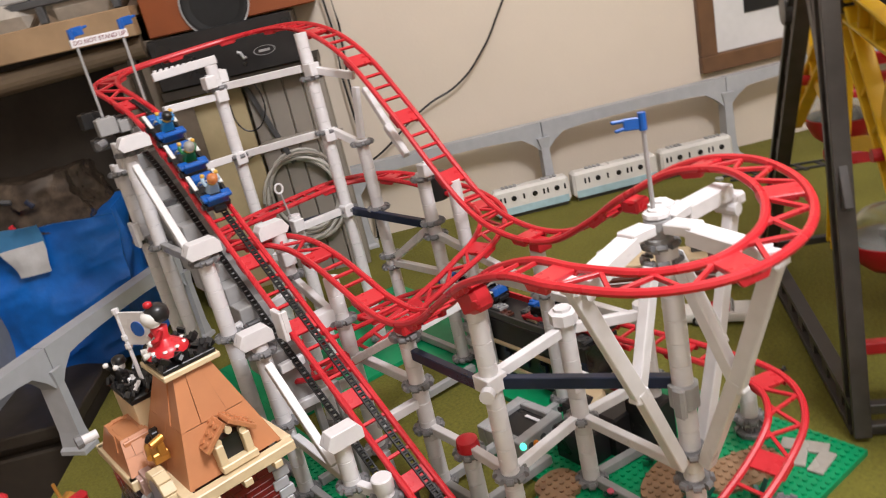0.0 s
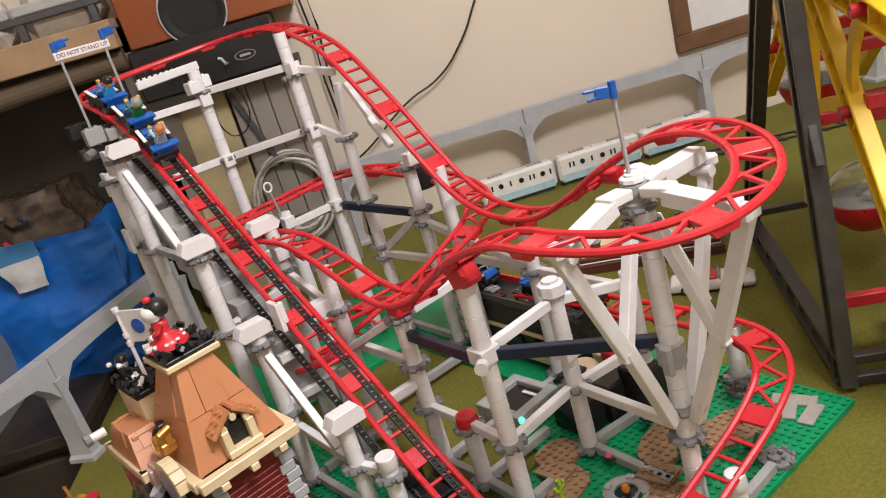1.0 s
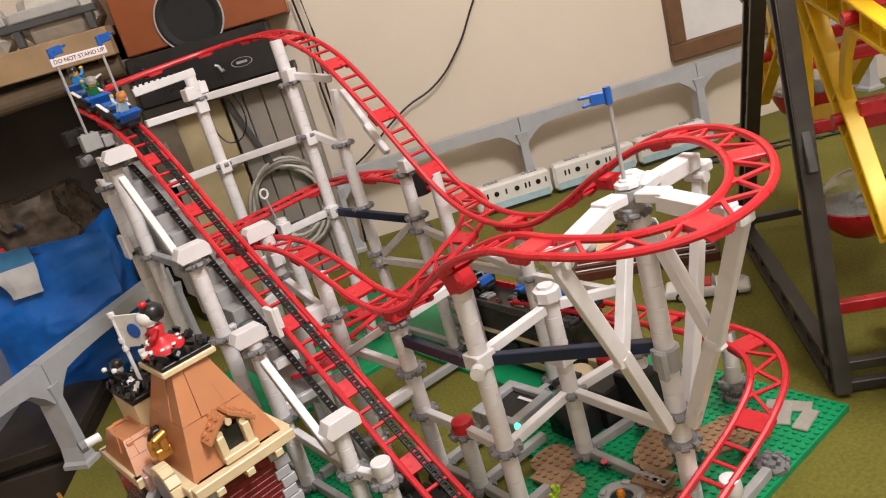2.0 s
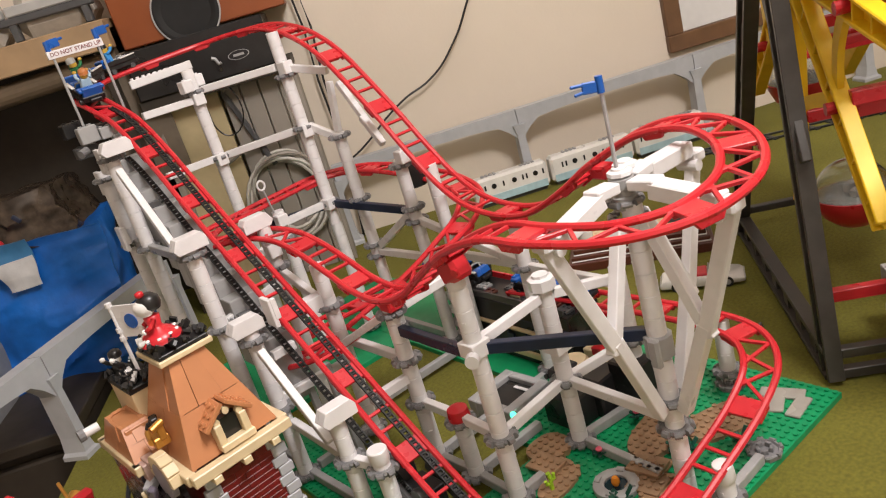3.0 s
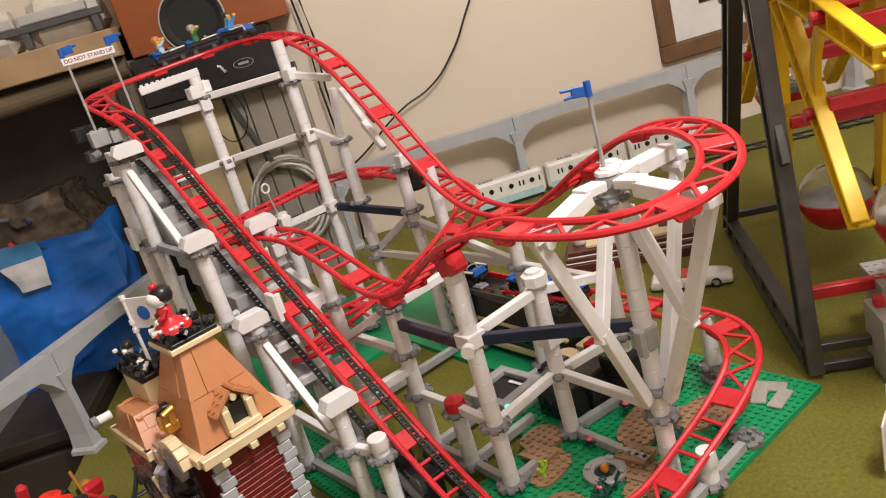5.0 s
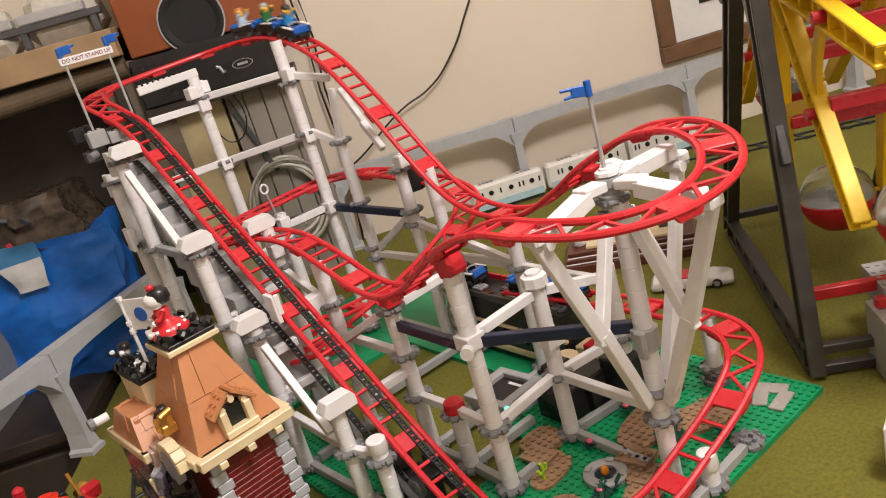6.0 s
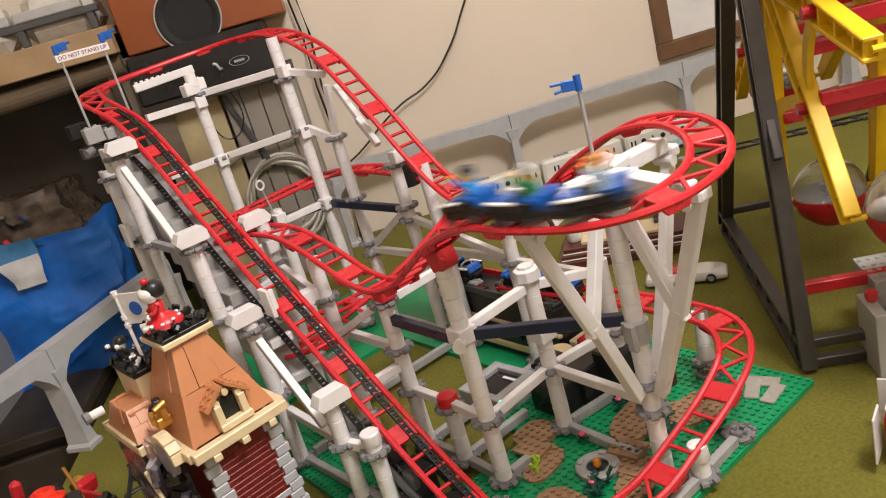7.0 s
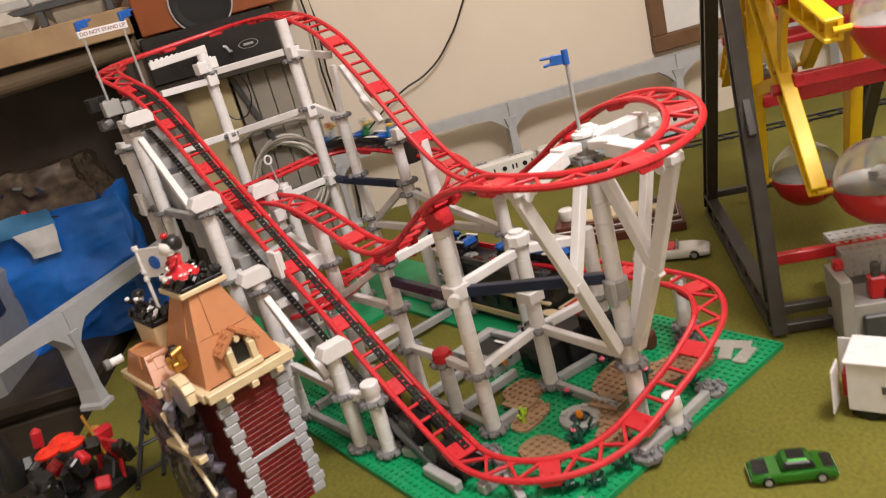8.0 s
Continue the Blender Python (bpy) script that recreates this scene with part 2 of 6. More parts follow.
GAUGE = 0.0140
LENGTH = STEP * (len(RAIL) - 1)
track = thing("coaster_track", "glossy red plastic roller coaster track on white supports", "roller coaster")
for side in (1, -1):
    bm = bmesh.new()
    tube(bm, [on_track(i * STEP) @ Vector((0, side * GAUGE, 0)) for i in range(len(RAIL) - 1)], 0.0032, 8)
    part("rail", bm, RED, track)


def crosspiece(slant):
    """A flat bar between the rails, square to them or slanting."""
    bm = bmesh.new()
    c, s0 = math.cos(radians(slant)), math.sin(radians(slant))
    half = GAUGE / c
    beam(bm, (-s0 * half, -c * half, -0.0010), (s0 * half, c * half, -0.0010), 0.0032, 0.0030, 0.0004)
    return part("rung", bm, RED, track)


RUNGS = {0: crosspiece(0), 1: crosspiece(38), -1: crosspiece(-38)}
bm = bmesh.new()
box(bm, (0, 0, -0.0012), (0.0190, 2 * GAUGE, 0.0034), bevel=0.0005)
box(bm, (0, 0, -0.0042), (0.0150, 0.0160, 0.0030), bevel=0.0005)
for side in (1, -1):
    box(bm, (0, side * (GAUGE - 0.0004), -0.0035), (0.0170, 0.0046, 0.0072), bevel=0.0008, taper=(1.5, 1))
plate = part("connector_plate", bm, RED, track)
# the pieces meet at these distances along the track
JOINTS = [0.006 + 0.0953 * i for i in range(16)] + [1.532, 1.612, 1.694, 1.788, 1.888, 1.988, 2.082, 2.212, 2.330, 2.446, 2.545, 2.644, 2.764] + [2.860 + 0.0953 * i for i in range(18)]
plate.matrix_basis = on_track(JOINTS[0])
first = {0: True, 1: True, -1: True}
for s0, s1 in zip(JOINTS, JOINTS[1:]):
    shared("connector_plate", plate.data, on_track(s1), track)
    bend = (Vector(on_track(s0).col[0][:3]) - Vector(on_track(s1).col[0][:3])).to_2d().length
    n = 5 if bend > 0.35 else 3
    gap = (s1 - s0 - 0.019) / (n + 1) if n == 3 else (s1 - s0 - 0.023) / n
    for k in range(1, n + 1):
        kind = 0 if n == 3 else (1 if k % 2 else -1)
        m = on_track(s0 + 0.0095 + k * gap) if n == 3 else on_track(s0 + 0.0115 + (k - 0.5) * gap)
        if first[kind]:
            RUNGS[kind].matrix_basis = m
            first[kind] = False
        else:
            shared("rung", RUNGS[kind].data, m, track)

# ---- the coaster's base ----
base = thing("plastic_lawn", "bright green studded plastic base plates of the coaster", "base plate")
STUD = 0.008


def base_plate(x0, x1, y0, y1, z=0.0064):
    bm = bmesh.new()
    box(bm, ((x0 + x1) / 2, (y0 + y1) / 2, z / 2), (x1 - x0 - 0.0002, y1 - y0 - 0.0002, z), bevel=0.0003)
    return part("base_plate", bm, GREEN, base)


for x0, x1, y0, y1 in ((-0.2, 0.184, -0.152, 0.04), (-0.2, -0.136, 0.04, 0.616), (0.056, 0.184, 0.04, 0.616), (-0.136, 0.056, 0.384, 0.616), (-0.024, 0.056, 0.04, 0.152)):
    base_plate(x0, x1, y0, y1)


# ---- supports ----
bm = bmesh.new()
lathe(bm, [(0.0077, 0.0001), (0.0080, 0.0004), (0.0080, 0.0030), (0.0080, 0.0162), (0.0080, 0.0188), (0.0077, 0.0191)], 20)
for k in (0, 2):
    box(bm, (0.0079 * math.cos(k * math.pi / 2), 0.0080 * math.sin(k * math.pi / 2), 0.0096), (0.0006, 0.0030, 0.0016), pose(0, 0, 0, 0, 0, k * 90), 0)
PIPE = part("pipe", bm, WHITE)
bm = bmesh.new()
lathe(bm, [(0.0072, -0.0026), (0.0118, -0.0026), (0.0130, 0), (0.0118, 0.0026), (0.0072, 0.0026)], 8)
for k in range(8):
    a = (k + 0.5) * math.tau / 8
    rod(bm, (0.0130 * math.cos(a - 0.24), 0.0130 * math.sin(a - 0.24), 0), (0.0130 * math.cos(a + 0.24), 0.0130 * math.sin(a + 0.24), 0), 0.0031, n=8)
COLLAR = part("collar", bm, CLIP)
for ob in (PIPE, COLLAR):
    scene.collection.objects.unlink(ob)
PIPE_M, COLLAR_M = PIPE.data, COLLAR.data


POSTS = []


def attach(ob):
    """Makes a fitting a part of the column that it is nearest to."""
    post = min(POSTS, key=lambda c: (c.matrix_basis.translation.xy - ob.matrix_basis.translation.xy).length)
    ob.matrix_basis = post.matrix_basis.inverted() @ ob.matrix_basis
    ob.parent = post
    for key in ("category", "group"):
        if key in ob:
            del ob[key]
    return ob


def column(x, y, top, rings=(), foot=0.0064, label="round white plastic support column with grey collars"):
    c = thing("support_column", label, "column", "coaster support columns", (x, y, foot))
    n = max(1, round((top - foot) / 0.0192))
    h = (top - foot) / n
    for k in range(n):
        shared("pipe", PIPE_M, pose(0, 0, k * h, 0, 0, random.uniform(0, 360)) @ Matrix.Diagonal((1, 1, h / 0.0192, 1)), c)
    POSTS.append(c)
    for z in rings:
        shared("collar", COLLAR_M, pose(0, 0, z - foot, 0, 0, 22.5), c)
    return c


def strut(p, q, w=0.0078, h=0.0094, mat=WHITE, label="square white plastic support beam", up=(0, 0, 1)):
    bm = bmesh.new()
    c = Vector(p)
    beam(bm, (0, 0, 0), Vector(q) - c, w, h, 0.0007, up)
    ob = part("support_beam", bm, mat)
    ob.location = c
    return tagged(ob, label, "beam", "coaster support beams")


COLUMNS = [
    (-0.089, 0.005, 0.244, (0.012, 0.078)), (-0.088, 0.064, 0.076, (0.012, 0.074)), (-0.090, 0.123, 0.187, (0.012, 0.078, 0.126, 0.178)),
    (0.003, 0.011, 0.180, (0.012, 0.080)), (-0.172, 0.076, 0.082, (0.012, 0.072)), (-0.184, 0.112, 0.122, (0.012, 0.076)),
    (-0.188, 0.232, 0.186, (0.012, 0.095, 0.176)), (-0.197, 0.285, 0.272, (0.012, 0.183, 0.266)), (-0.097, 0.234, 0.216, (0.012, 0.168)),
    (-0.100, 0.330, 0.250, (0.012, 0.20)), (-0.022, 0.463, 0.226, (0.012, 0.188)), (0.083, 0.246, 0.258, (0.012,)), (-0.190, 0.462, 0.372, (0.012, 0.25, 0.362)), (-0.192, 0.520, 0.345, (0.012, 0.25, 0.335)),
    (0.083, 0.306, 0.262, (0.012, 0.182, 0.199, 0.255)), (0.075, 0.415, 0.300, (0.012, 0.124, 0.14, 0.207, 0.295)), (0.054, 0.463, 0.441, (0.012, 0.207, 0.315, 0.385)),
    (-0.033, 0.562, 0.425, (0.012, 0.303, 0.395)), (0.0, -0.111, 0.270, (0.072, 0.100)), (0.153, -0.057, 0.080, (0.022,)), (0.006, -0.145, 0.034, (0.012,)),
    (0.088, 0.130, 0.20, (0.012, 0.141)), (0.088, 0.0, 0.16, (0.012, 0.080)), 
]
for c in COLUMNS:
    column(*c)


# white and grey beams between the columns
for p, q in (
    ((-0.089, 0.013, 0.078), (-0.088, 0.056, 0.078)), ((-0.088, 0.072, 0.078), (-0.090, 0.115, 0.078)), ((-0.081, 0.006, 0.078), (-0.005, 0.011, 0.080)),
    ((0.003, 0.003, 0.080), (0.0, -0.103, 0.080)), ((0.011, 0.010, 0.080), (0.080, 0.0, 0.080)), ((-0.174, 0.084, 0.074), (-0.182, 0.104, 0.076)),
    ((-0.090, 0.131, 0.126), (-0.094, 0.226, 0.126)), ((-0.096, 0.123, 0.108), (-0.140, 0.123, 0.108)), ((-0.081, 0.006, 0.170), (-0.005, 0.011, 0.170)),
    ((0.011, 0.010, 0.168), (0.082, 0.0, 0.150)), ((0.090, 0.138, 0.141), (0.086, 0.298, 0.141)), ((0.088, 0.008, 0.141), (0.088, 0.122, 0.141)),
    ((-0.025, 0.556, 0.395), (0.047, 0.470, 0.398)), ((-0.025, 0.556, 0.303), (0.047, 0.470, 0.313)), ((0.058, 0.455, 0.315), (0.074, 0.423, 0.295)),
    ((-0.041, 0.560, 0.385), (-0.112, 0.552, 0.387)), ((-0.041, 0.560, 0.303), (-0.112, 0.552, 0.305)), ((-0.014, 0.463, 0.207), (0.046, 0.463, 0.207)),
    ((0.058, 0.455, 0.393), (0.082, 0.405, 0.379)), ((-0.082, 0.124, 0.178), (-0.012, 0.128, 0.178)), ((-0.034, 0.455, 0.196), (-0.078, 0.420, 0.196)),
    ((-0.188, 0.295, 0.182), (-0.104, 0.330, 0.182)), ((-0.182, 0.240, 0.100), (-0.102, 0.234, 0.100)), ((-0.176, 0.232, 0.150), (-0.150, 0.232, 0.150)),
    ((-0.184, 0.118, 0.077), (-0.184, 0.224, 0.077)), ((0.080, 0.314, 0.19), (0.076, 0.407, 0.135)), ((0.083, 0.298, 0.182), (0.088, 0.138, 0.145)),
    ((-0.098, 0.244, 0.168), (-0.100, 0.322, 0.196)), ((0.075, 0.405, 0.13), (0.085, 0.30, 0.13)),
):
    strut(p, q)
for p, q in (
    ((-0.195, 0.430, 0.350), (-0.195, 0.336, 0.262)), ((-0.194, 0.206, 0.172), (-0.192, 0.122, 0.096)), ((0.085, 0.336, 0.286), (0.085, 0.394, 0.362)), ((0.076, 0.318, 0.284), (0.078, 0.352, 0.318)), ((0.074, 0.412, 0.302), (0.078, 0.402, 0.366)),
    ((-0.090, 0.132, 0.175), (-0.108, 0.205, 0.135)),
):
    strut(p, q, 0.0078, 0.0078, label="slanting white plastic support beam")
for p, q in (
    ((-0.089, 0.015, 0.0125), (-0.088, 0.055, 0.0125)), ((-0.088, 0.073, 0.0125), (-0.090, 0.114, 0.0125)), ((-0.080, 0.005, 0.0125), (-0.056, 0.005, 0.0125)), ((0.003, 0.002, 0.0125), (0.0, -0.085, 0.0125)),
    ((0.012, 0.010, 0.0125), (0.080, 0.0, 0.0125)), ((-0.176, 0.085, 0.0125), (-0.184, 0.225, 0.0125)), ((-0.180, 0.241, 0.0125), (-0.190, 0.38, 0.0125)), ((-0.080, 0.064, 0.0125), (0.0, 0.064, 0.0125)),
    ((-0.082, 0.123, 0.0125), (0.07, 0.123, 0.0125)), ((0.016, -0.145, 0.0125), (0.060, -0.143, 0.0125)), ((-0.004, -0.146, 0.0125), (-0.045, -0.146, 0.0125)), ((-0.165, 0.06, 0.0125), (-0.13, -0.02, 0.0125)),
    ((-0.120, -0.03, 0.0125), (-0.150, -0.10, 0.0125)), ((-0.172, 0.232, 0.0125), (-0.105, 0.234, 0.0125)), ((-0.19, 0.40, 0.0125), (-0.19, 0.52, 0.0125)), ((-0.085, 0.272, 0.0125), (0.072, 0.272, 0.0125)), ((0.088, 0.318, 0.0125), (0.086, 0.46, 0.0125)), ((-0.186, 0.296, 0.25), (-0.19, 0.454, 0.25)), ((-0.19, 0.47, 0.25), (-0.19, 0.515, 0.25)),
):
    strut(p, q, 0.0078, 0.0096, GREY, "square light grey plastic beam")
for p, q in (((-0.084, 0.001, 0.166), (-0.003, -0.104, 0.160)), ((-0.089, 0.013, 0.160), (-0.090, 0.115, 0.160)), ((0.056, 0.455, 0.205), (0.082, 0.314, 0.195)), ((0.048, 0.47, 0.203), (-0.06, 0.50, 0.205))):
    strut(p, q, 0.0075, 0.0105, NAVY, "long navy blue plastic beam")


def small(name, label, category, mat, make, group="", at=(0, 0, 0), turn=0, smooth=False):
    """A thing of one mesh."""
    bm = bmesh.new()
    make(bm)
    ob = part(name, bm, mat, smooth=smooth)
    ob.matrix_basis = pose(*at, 0, 0, turn)
    return tagged(ob, label, category, group)


def bracket(x, y, z, turn=0, s=1.0):
    """The chamfered white block that carries the lift on top of a column."""
    def make(bm):
        prof = [(-0.016, 0), (-0.020, 0.006), (-0.014, 0.016), (0.012, 0.016), (0.016, 0.010), (0.016, 0)]
        a = [bm.verts.new((px * s, -0.008 * s, pz * s)) for px, pz in prof]
        b = [bm.verts.new((px * s, 0.008 * s, pz * s)) for px, pz in prof]
        bm.faces.new(a)
        bm.faces.new(b)
        for i in range(len(prof)):
            j = (i + 1) % len(prof)
            bm.faces.new((a[i], a[j], b[j], b[i]))
        bmesh.ops.bevel(bm, geom=list(bm.edges), offset=0.0005, segments=1, affect="EDGES")
    return small("bracket", "chamfered white plastic bracket on top of a column", "bracket", WHITE, make, "lift brackets", (x, y, z), turn)


for b in ((-0.182, 0.106, 0.121), (-0.190, 0.230, 0.186), (-0.196, 0.280, 0.272), (-0.184, 0.445, 0.366), (-0.108, 0.330, 0.250, 180), (-0.112, 0.240, 0.168, 180)):
    attach(bracket(*b))


def panel_white(bm):
    box(bm, (0, 0, 0), (0.005, 0.020, 0.030))
    box(bm, (0.003, -0.008, 0.004), (0.006, 0.005, 0.022))


for at in ((-0.198, 0.475, 0.36), (-0.196, 0.530, 0.33), (-0.205, 0.505, 0.262), (-0.168, 0.215, 0.20), (-0.168, 0.32, 0.17)):
    attach(small("panel", "small white plastic panel clipped beside the lift", "panel", WHITE, panel_white, "lift panels", at))

# red round cap, white cap of the middle column, hub and its cap
attach(small("cap", "round red plastic dome on a short column", "cap", RED, lambda bm: lathe(bm, [(0.0105, 0), (0.0108, 0.004), (0.0098, 0.011), (0.006, 0.0135), (0.001, 0.014)], 20), at=(-0.088, 0.064, 0.076), smooth=True))


def hex_cap(bm):
    lathe(bm, [(0.006, -0.004), (0.0125, -0.003), (0.0125, 0.007), (0.008, 0.0085), (0.0078, 0.011), (0.001, 0.011)], 8)


attach(small("cap", "white plastic faceted cap", "cap", WHITE, hex_cap, at=(0.003, 0.011, 0.180)))
attach(small("cap", "round white plastic cap", "cap", WHITE, lambda bm: lathe(bm, [(0.009, 0), (0.0095, 0.001), (0.0095, 0.012), (0.0085, 0.013), (0.001, 0.013)], 20), at=(-0.172, 0.076, 0.080)))
attach(small("cap", "round white plastic cap", "cap", WHITE, lambda bm: lathe(bm, [(0.009, 0), (0.0095, 0.001), (0.008, 0.014), (0.0065, 0.015), (0.001, 0.015)], 20), at=(0.006, -0.145, 0.030)))
bm = bmesh.new()
box(bm, (-0.089, 0.002, 0.241), (0.018, 0.026, 0.020), pose(0, 0, 0, -24, 0, 0), 0.0035)
part("track_clamp", bm, RED, track)
bm = bmesh.new()
rod(bm, (-0.095, -0.008, 0.243), (-0.0985, -0.009, 0.243), 0.0032)
part("stud", bm, RED, track)
for at in ((0.085, -0.012, 0.258), (0.083, 0.118, 0.200), (-0.09, 0.118, 0.188)):
    bm = bmesh.new()
    box(bm, at, (0.018, 0.018, 0.012), bevel=0.002)
    part("track_clamp", bm, RED, track)

HX, HY = 0.0, -0.111
hub = thing("helix_hub", "grey plastic hub with white radial arms carrying the curved track", "hub", at=(HX, HY + 0.005, 0.265))
bm = bmesh.new()
lathe(bm, [(0.008, 0), (0.010, 0.001), (0.010, 0.010), (0.0075, 0.011), (0.0075, 0.016), (0.0095, 0.017), (0.0095, 0.024), (0.006, 0.025)], 12)
part("core", bm, GREY, hub)
for z, r in ((0.006, 0.0125), (-0.006, 0.0135)):
    for k in range(8):
        bm = bmesh.new()
        a = k * math.tau / 8
        rod(bm, (r * math.cos(a - 0.3), r * math.sin(a - 0.3), z), (r * math.cos(a + 0.3), r * math.sin(a + 0.3), z), 0.0024, n=8)
        box(bm, ((r - 0.003) * math.cos(a), (r - 0.003) * math.sin(a), z), (0.005, 0.0026, 0.0034), pose(0, 0, 0, 0, 0, math.degrees(a)), 0.0004)
        part("clip", bm, CLIP, hub)
for dx, dy, dz in ((0, 0, 0), (0.018, 0.010, -0.001)):
    bm = bmesh.new()
    lathe(bm, [(0.006, 0.025), (0.0095, 0.026), (0.0095, 0.029), (0.0060, 0.030), (0.0058, 0.0315), (0.001, 0.0315)], 8, (dx, dy, dz))
    part("top_cap", bm, WHITE, hub)
for a, end in ((180, 0.005), (2, 0.016), (-91, 0.011)):
    c, s = math.cos(radians(a)), math.sin(radians(a))
    bm = bmesh.new()
    beam(bm, (0.010 * c, 0.010 * s, 0.020), (0.034 * c, 0.034 * s, 0.0215), 0.0150, 0.008, 0.001)
    beam(bm, (0.028 * c, 0.028 * s, 0.0175), (0.082 * c, 0.082 * s, end), 0.0158, 0.0125, 0.001)
    part("arm", bm, WHITE, hub)
# an upright post and a brace to it under each arm
for a in (180, 270, 0):
    c, s = math.cos(radians(a)), math.sin(radians(a))
    g = thing("helix_post", "slanting white plastic post from the hub column to the curved track", "post", "helix posts", (HX, HY, 0))
    mid = (0.047 * c, 0.047 * s, 0.178)
    bm = bmesh.new()
    beam(bm, (0.013 * c, 0.013 * s, 0.092), mid, 0.0105, 0.0105, 0.0008)
    part("lower_beam", bm, WHITE, g)
    bm = bmesh.new()
    beam(bm, (0.046 * c + 0.001 * s, 0.046 * s + 0.001 * c, 0.170), (0.086 * c, 0.086 * s + 0.005, 0.272), 0.0082, 0.0118, 0.0008)
    part("upper_beam", bm, WHITE, g)
    bm = bmesh.new()
    beam(bm, (0.013 * c, 0.013 * s + 0.004, 0.258), (0.050 * c, 0.050 * s, 0.168), 0.0088, 0.0100, 0.0008)
    part("brace", bm, WHITE, g)
    bm = bmesh.new()
    box(bm, (0.086 * c, 0.086 * s + 0.005, 0.274), (0.014, 0.016, 0.010), pose(0, 0, 0, 0, 0, a), 0.002)
    rod(bm, (0.080 * c - 0.009 * s, 0.080 * s + 0.009 * c + 0.005, 0.268), (0.080 * c + 0.009 * s, 0.080 * s - 0.009 * c + 0.005, 0.268), 0.0048, n=12)
    part("head_block", bm, WHITE, g)
attach(small("clamp", "light grey and white plastic clamp on the hub column", "clamp", GREY, lambda bm: (lathe(bm, [(0.0085, -0.010), (0.0115, -0.009), (0.0115, 0.009), (0.0085, 0.010)], 10), box(bm, (-0.013, -0.006, 0), (0.006, 0.010, 0.026), bevel=0.002)), at=(HX, HY, 0.150)))
attach(small("clamp", "white plastic clamp", "clamp", WHITE, lambda bm: (box(bm, (0, 0, 0), (0.020, 0.020, 0.014)), rod(bm, (-0.016, -0.013, -0.003), (-0.010, -0.008, -0.003), 0.006)), at=(-0.089, 0.005, 0.168)))
attach(small("clamp", "white plastic clamp", "clamp", WHITE, lambda bm: box(bm, (0, 0, 0), (0.020, 0.020, 0.012)), at=(0.003, 0.011, 0.118)))


def flag_pole(x, y, z0, z1, turn, lean=0.0):
    f = thing("flag_pole", "blue plastic pennant on a thin grey pole", "flag", "flags", (x, y, z0))
    bm = bmesh.new()
    rod(bm, (0, 0, 0), (0, 0, z1 - z0), 0.0016, n=8)
    part("pole", bm, GREY, f)
    bm = bmesh.new()
    h, d = z1 - z0, Vector((math.cos(radians(turn)), math.sin(radians(turn)), 0))
    rod(bm, (0, 0, h - 0.010), (0, 0, h + 0.002), 0.0028, n=10)
    beam(bm, d * 0.002 + Vector((0, 0, h - 0.005)), d * 0.013 + Vector((0, 0, h - 0.004)), 0.0022, 0.0085)
    beam(bm, d * 0.011 + Vector((0, 0, h - 0.0015)), d * 0.021 + Vector((0, 0, h - 0.001)), 0.0022, 0.0024)
    beam(bm, d * 0.011 + Vector((0, 0, h - 0.0065)), d * 0.019 + Vector((0, 0, h - 0.0075)), 0.0022, 0.0024)
    part("pennant", bm, BLUE, f, "bright blue swallow-tailed pennant")
    return f


flag_pole(HX, HY + 0.007, 0.2955, 0.362, 145)
# sign over the top of the lift
sign = thing("warning_sign", "white sign with red writing on two thin grey posts", "sign")
sx0, sx1, sy, sz = -0.187, -0.134, 0.535, 0.4865
for x, z0 in ((sx0, 0.385), (sx1, 0.392)):
    bm = bmesh.new()
    rod(bm, (x, sy, z0), (x, sy, sz), 0.0016, n=8)
    part("post", bm, GREY, sign)
bm = bmesh.new()
box(bm, ((sx0 + sx1) / 2, sy, sz), (sx1 - sx0 + 0.012, 0.006, 0.0092), bevel=0.0004)
board = part("board", bm, WHITE, sign)
text = bpy.data.curves.new("lettering", "FONT")
text.body, text.size, text.align_x, text.align_y, text.extrude = "DO NOT STAND UP", 0.0066, "CENTER", "CENTER", 0.0002
wording = bpy.data.objects.new("lettering", text)
scene.collection.objects.link(wording)
bpy.context.view_layer.update()
me = bpy.data.meshes.new_from_object(wording.evaluated_get(bpy.context.evaluated_depsgraph_get()))
bpy.data.objects.remove(wording)
me.materials.clear()
me.materials.append(DKRED)
lettering = new("lettering", me)
lettering.parent = board
lettering.matrix_basis = pose((sx0 + sx1) / 2, sy - 0.0034, sz, 90, 0, 0)
tagged(lettering, "dark red capital letters")
for x in (sx0 - 0.002, sx1 + 0.002):
    bm = bmesh.new()
    rod(bm, (x, sy, sz + 0.004), (x, sy, sz + 0.016), 0.0032, n=10)
    beam(bm, (x + 0.001, sy, sz + 0.012), (x + 0.015, sy + 0.004, sz + 0.013), 0.0024, 0.010)
    beam(bm, (x + 0.013, sy + 0.004, sz + 0.015), (x + 0.021, sy + 0.006, sz + 0.016), 0.0024, 0.003)
    part("pennant", bm, BLUE, sign, "small blue pennant")

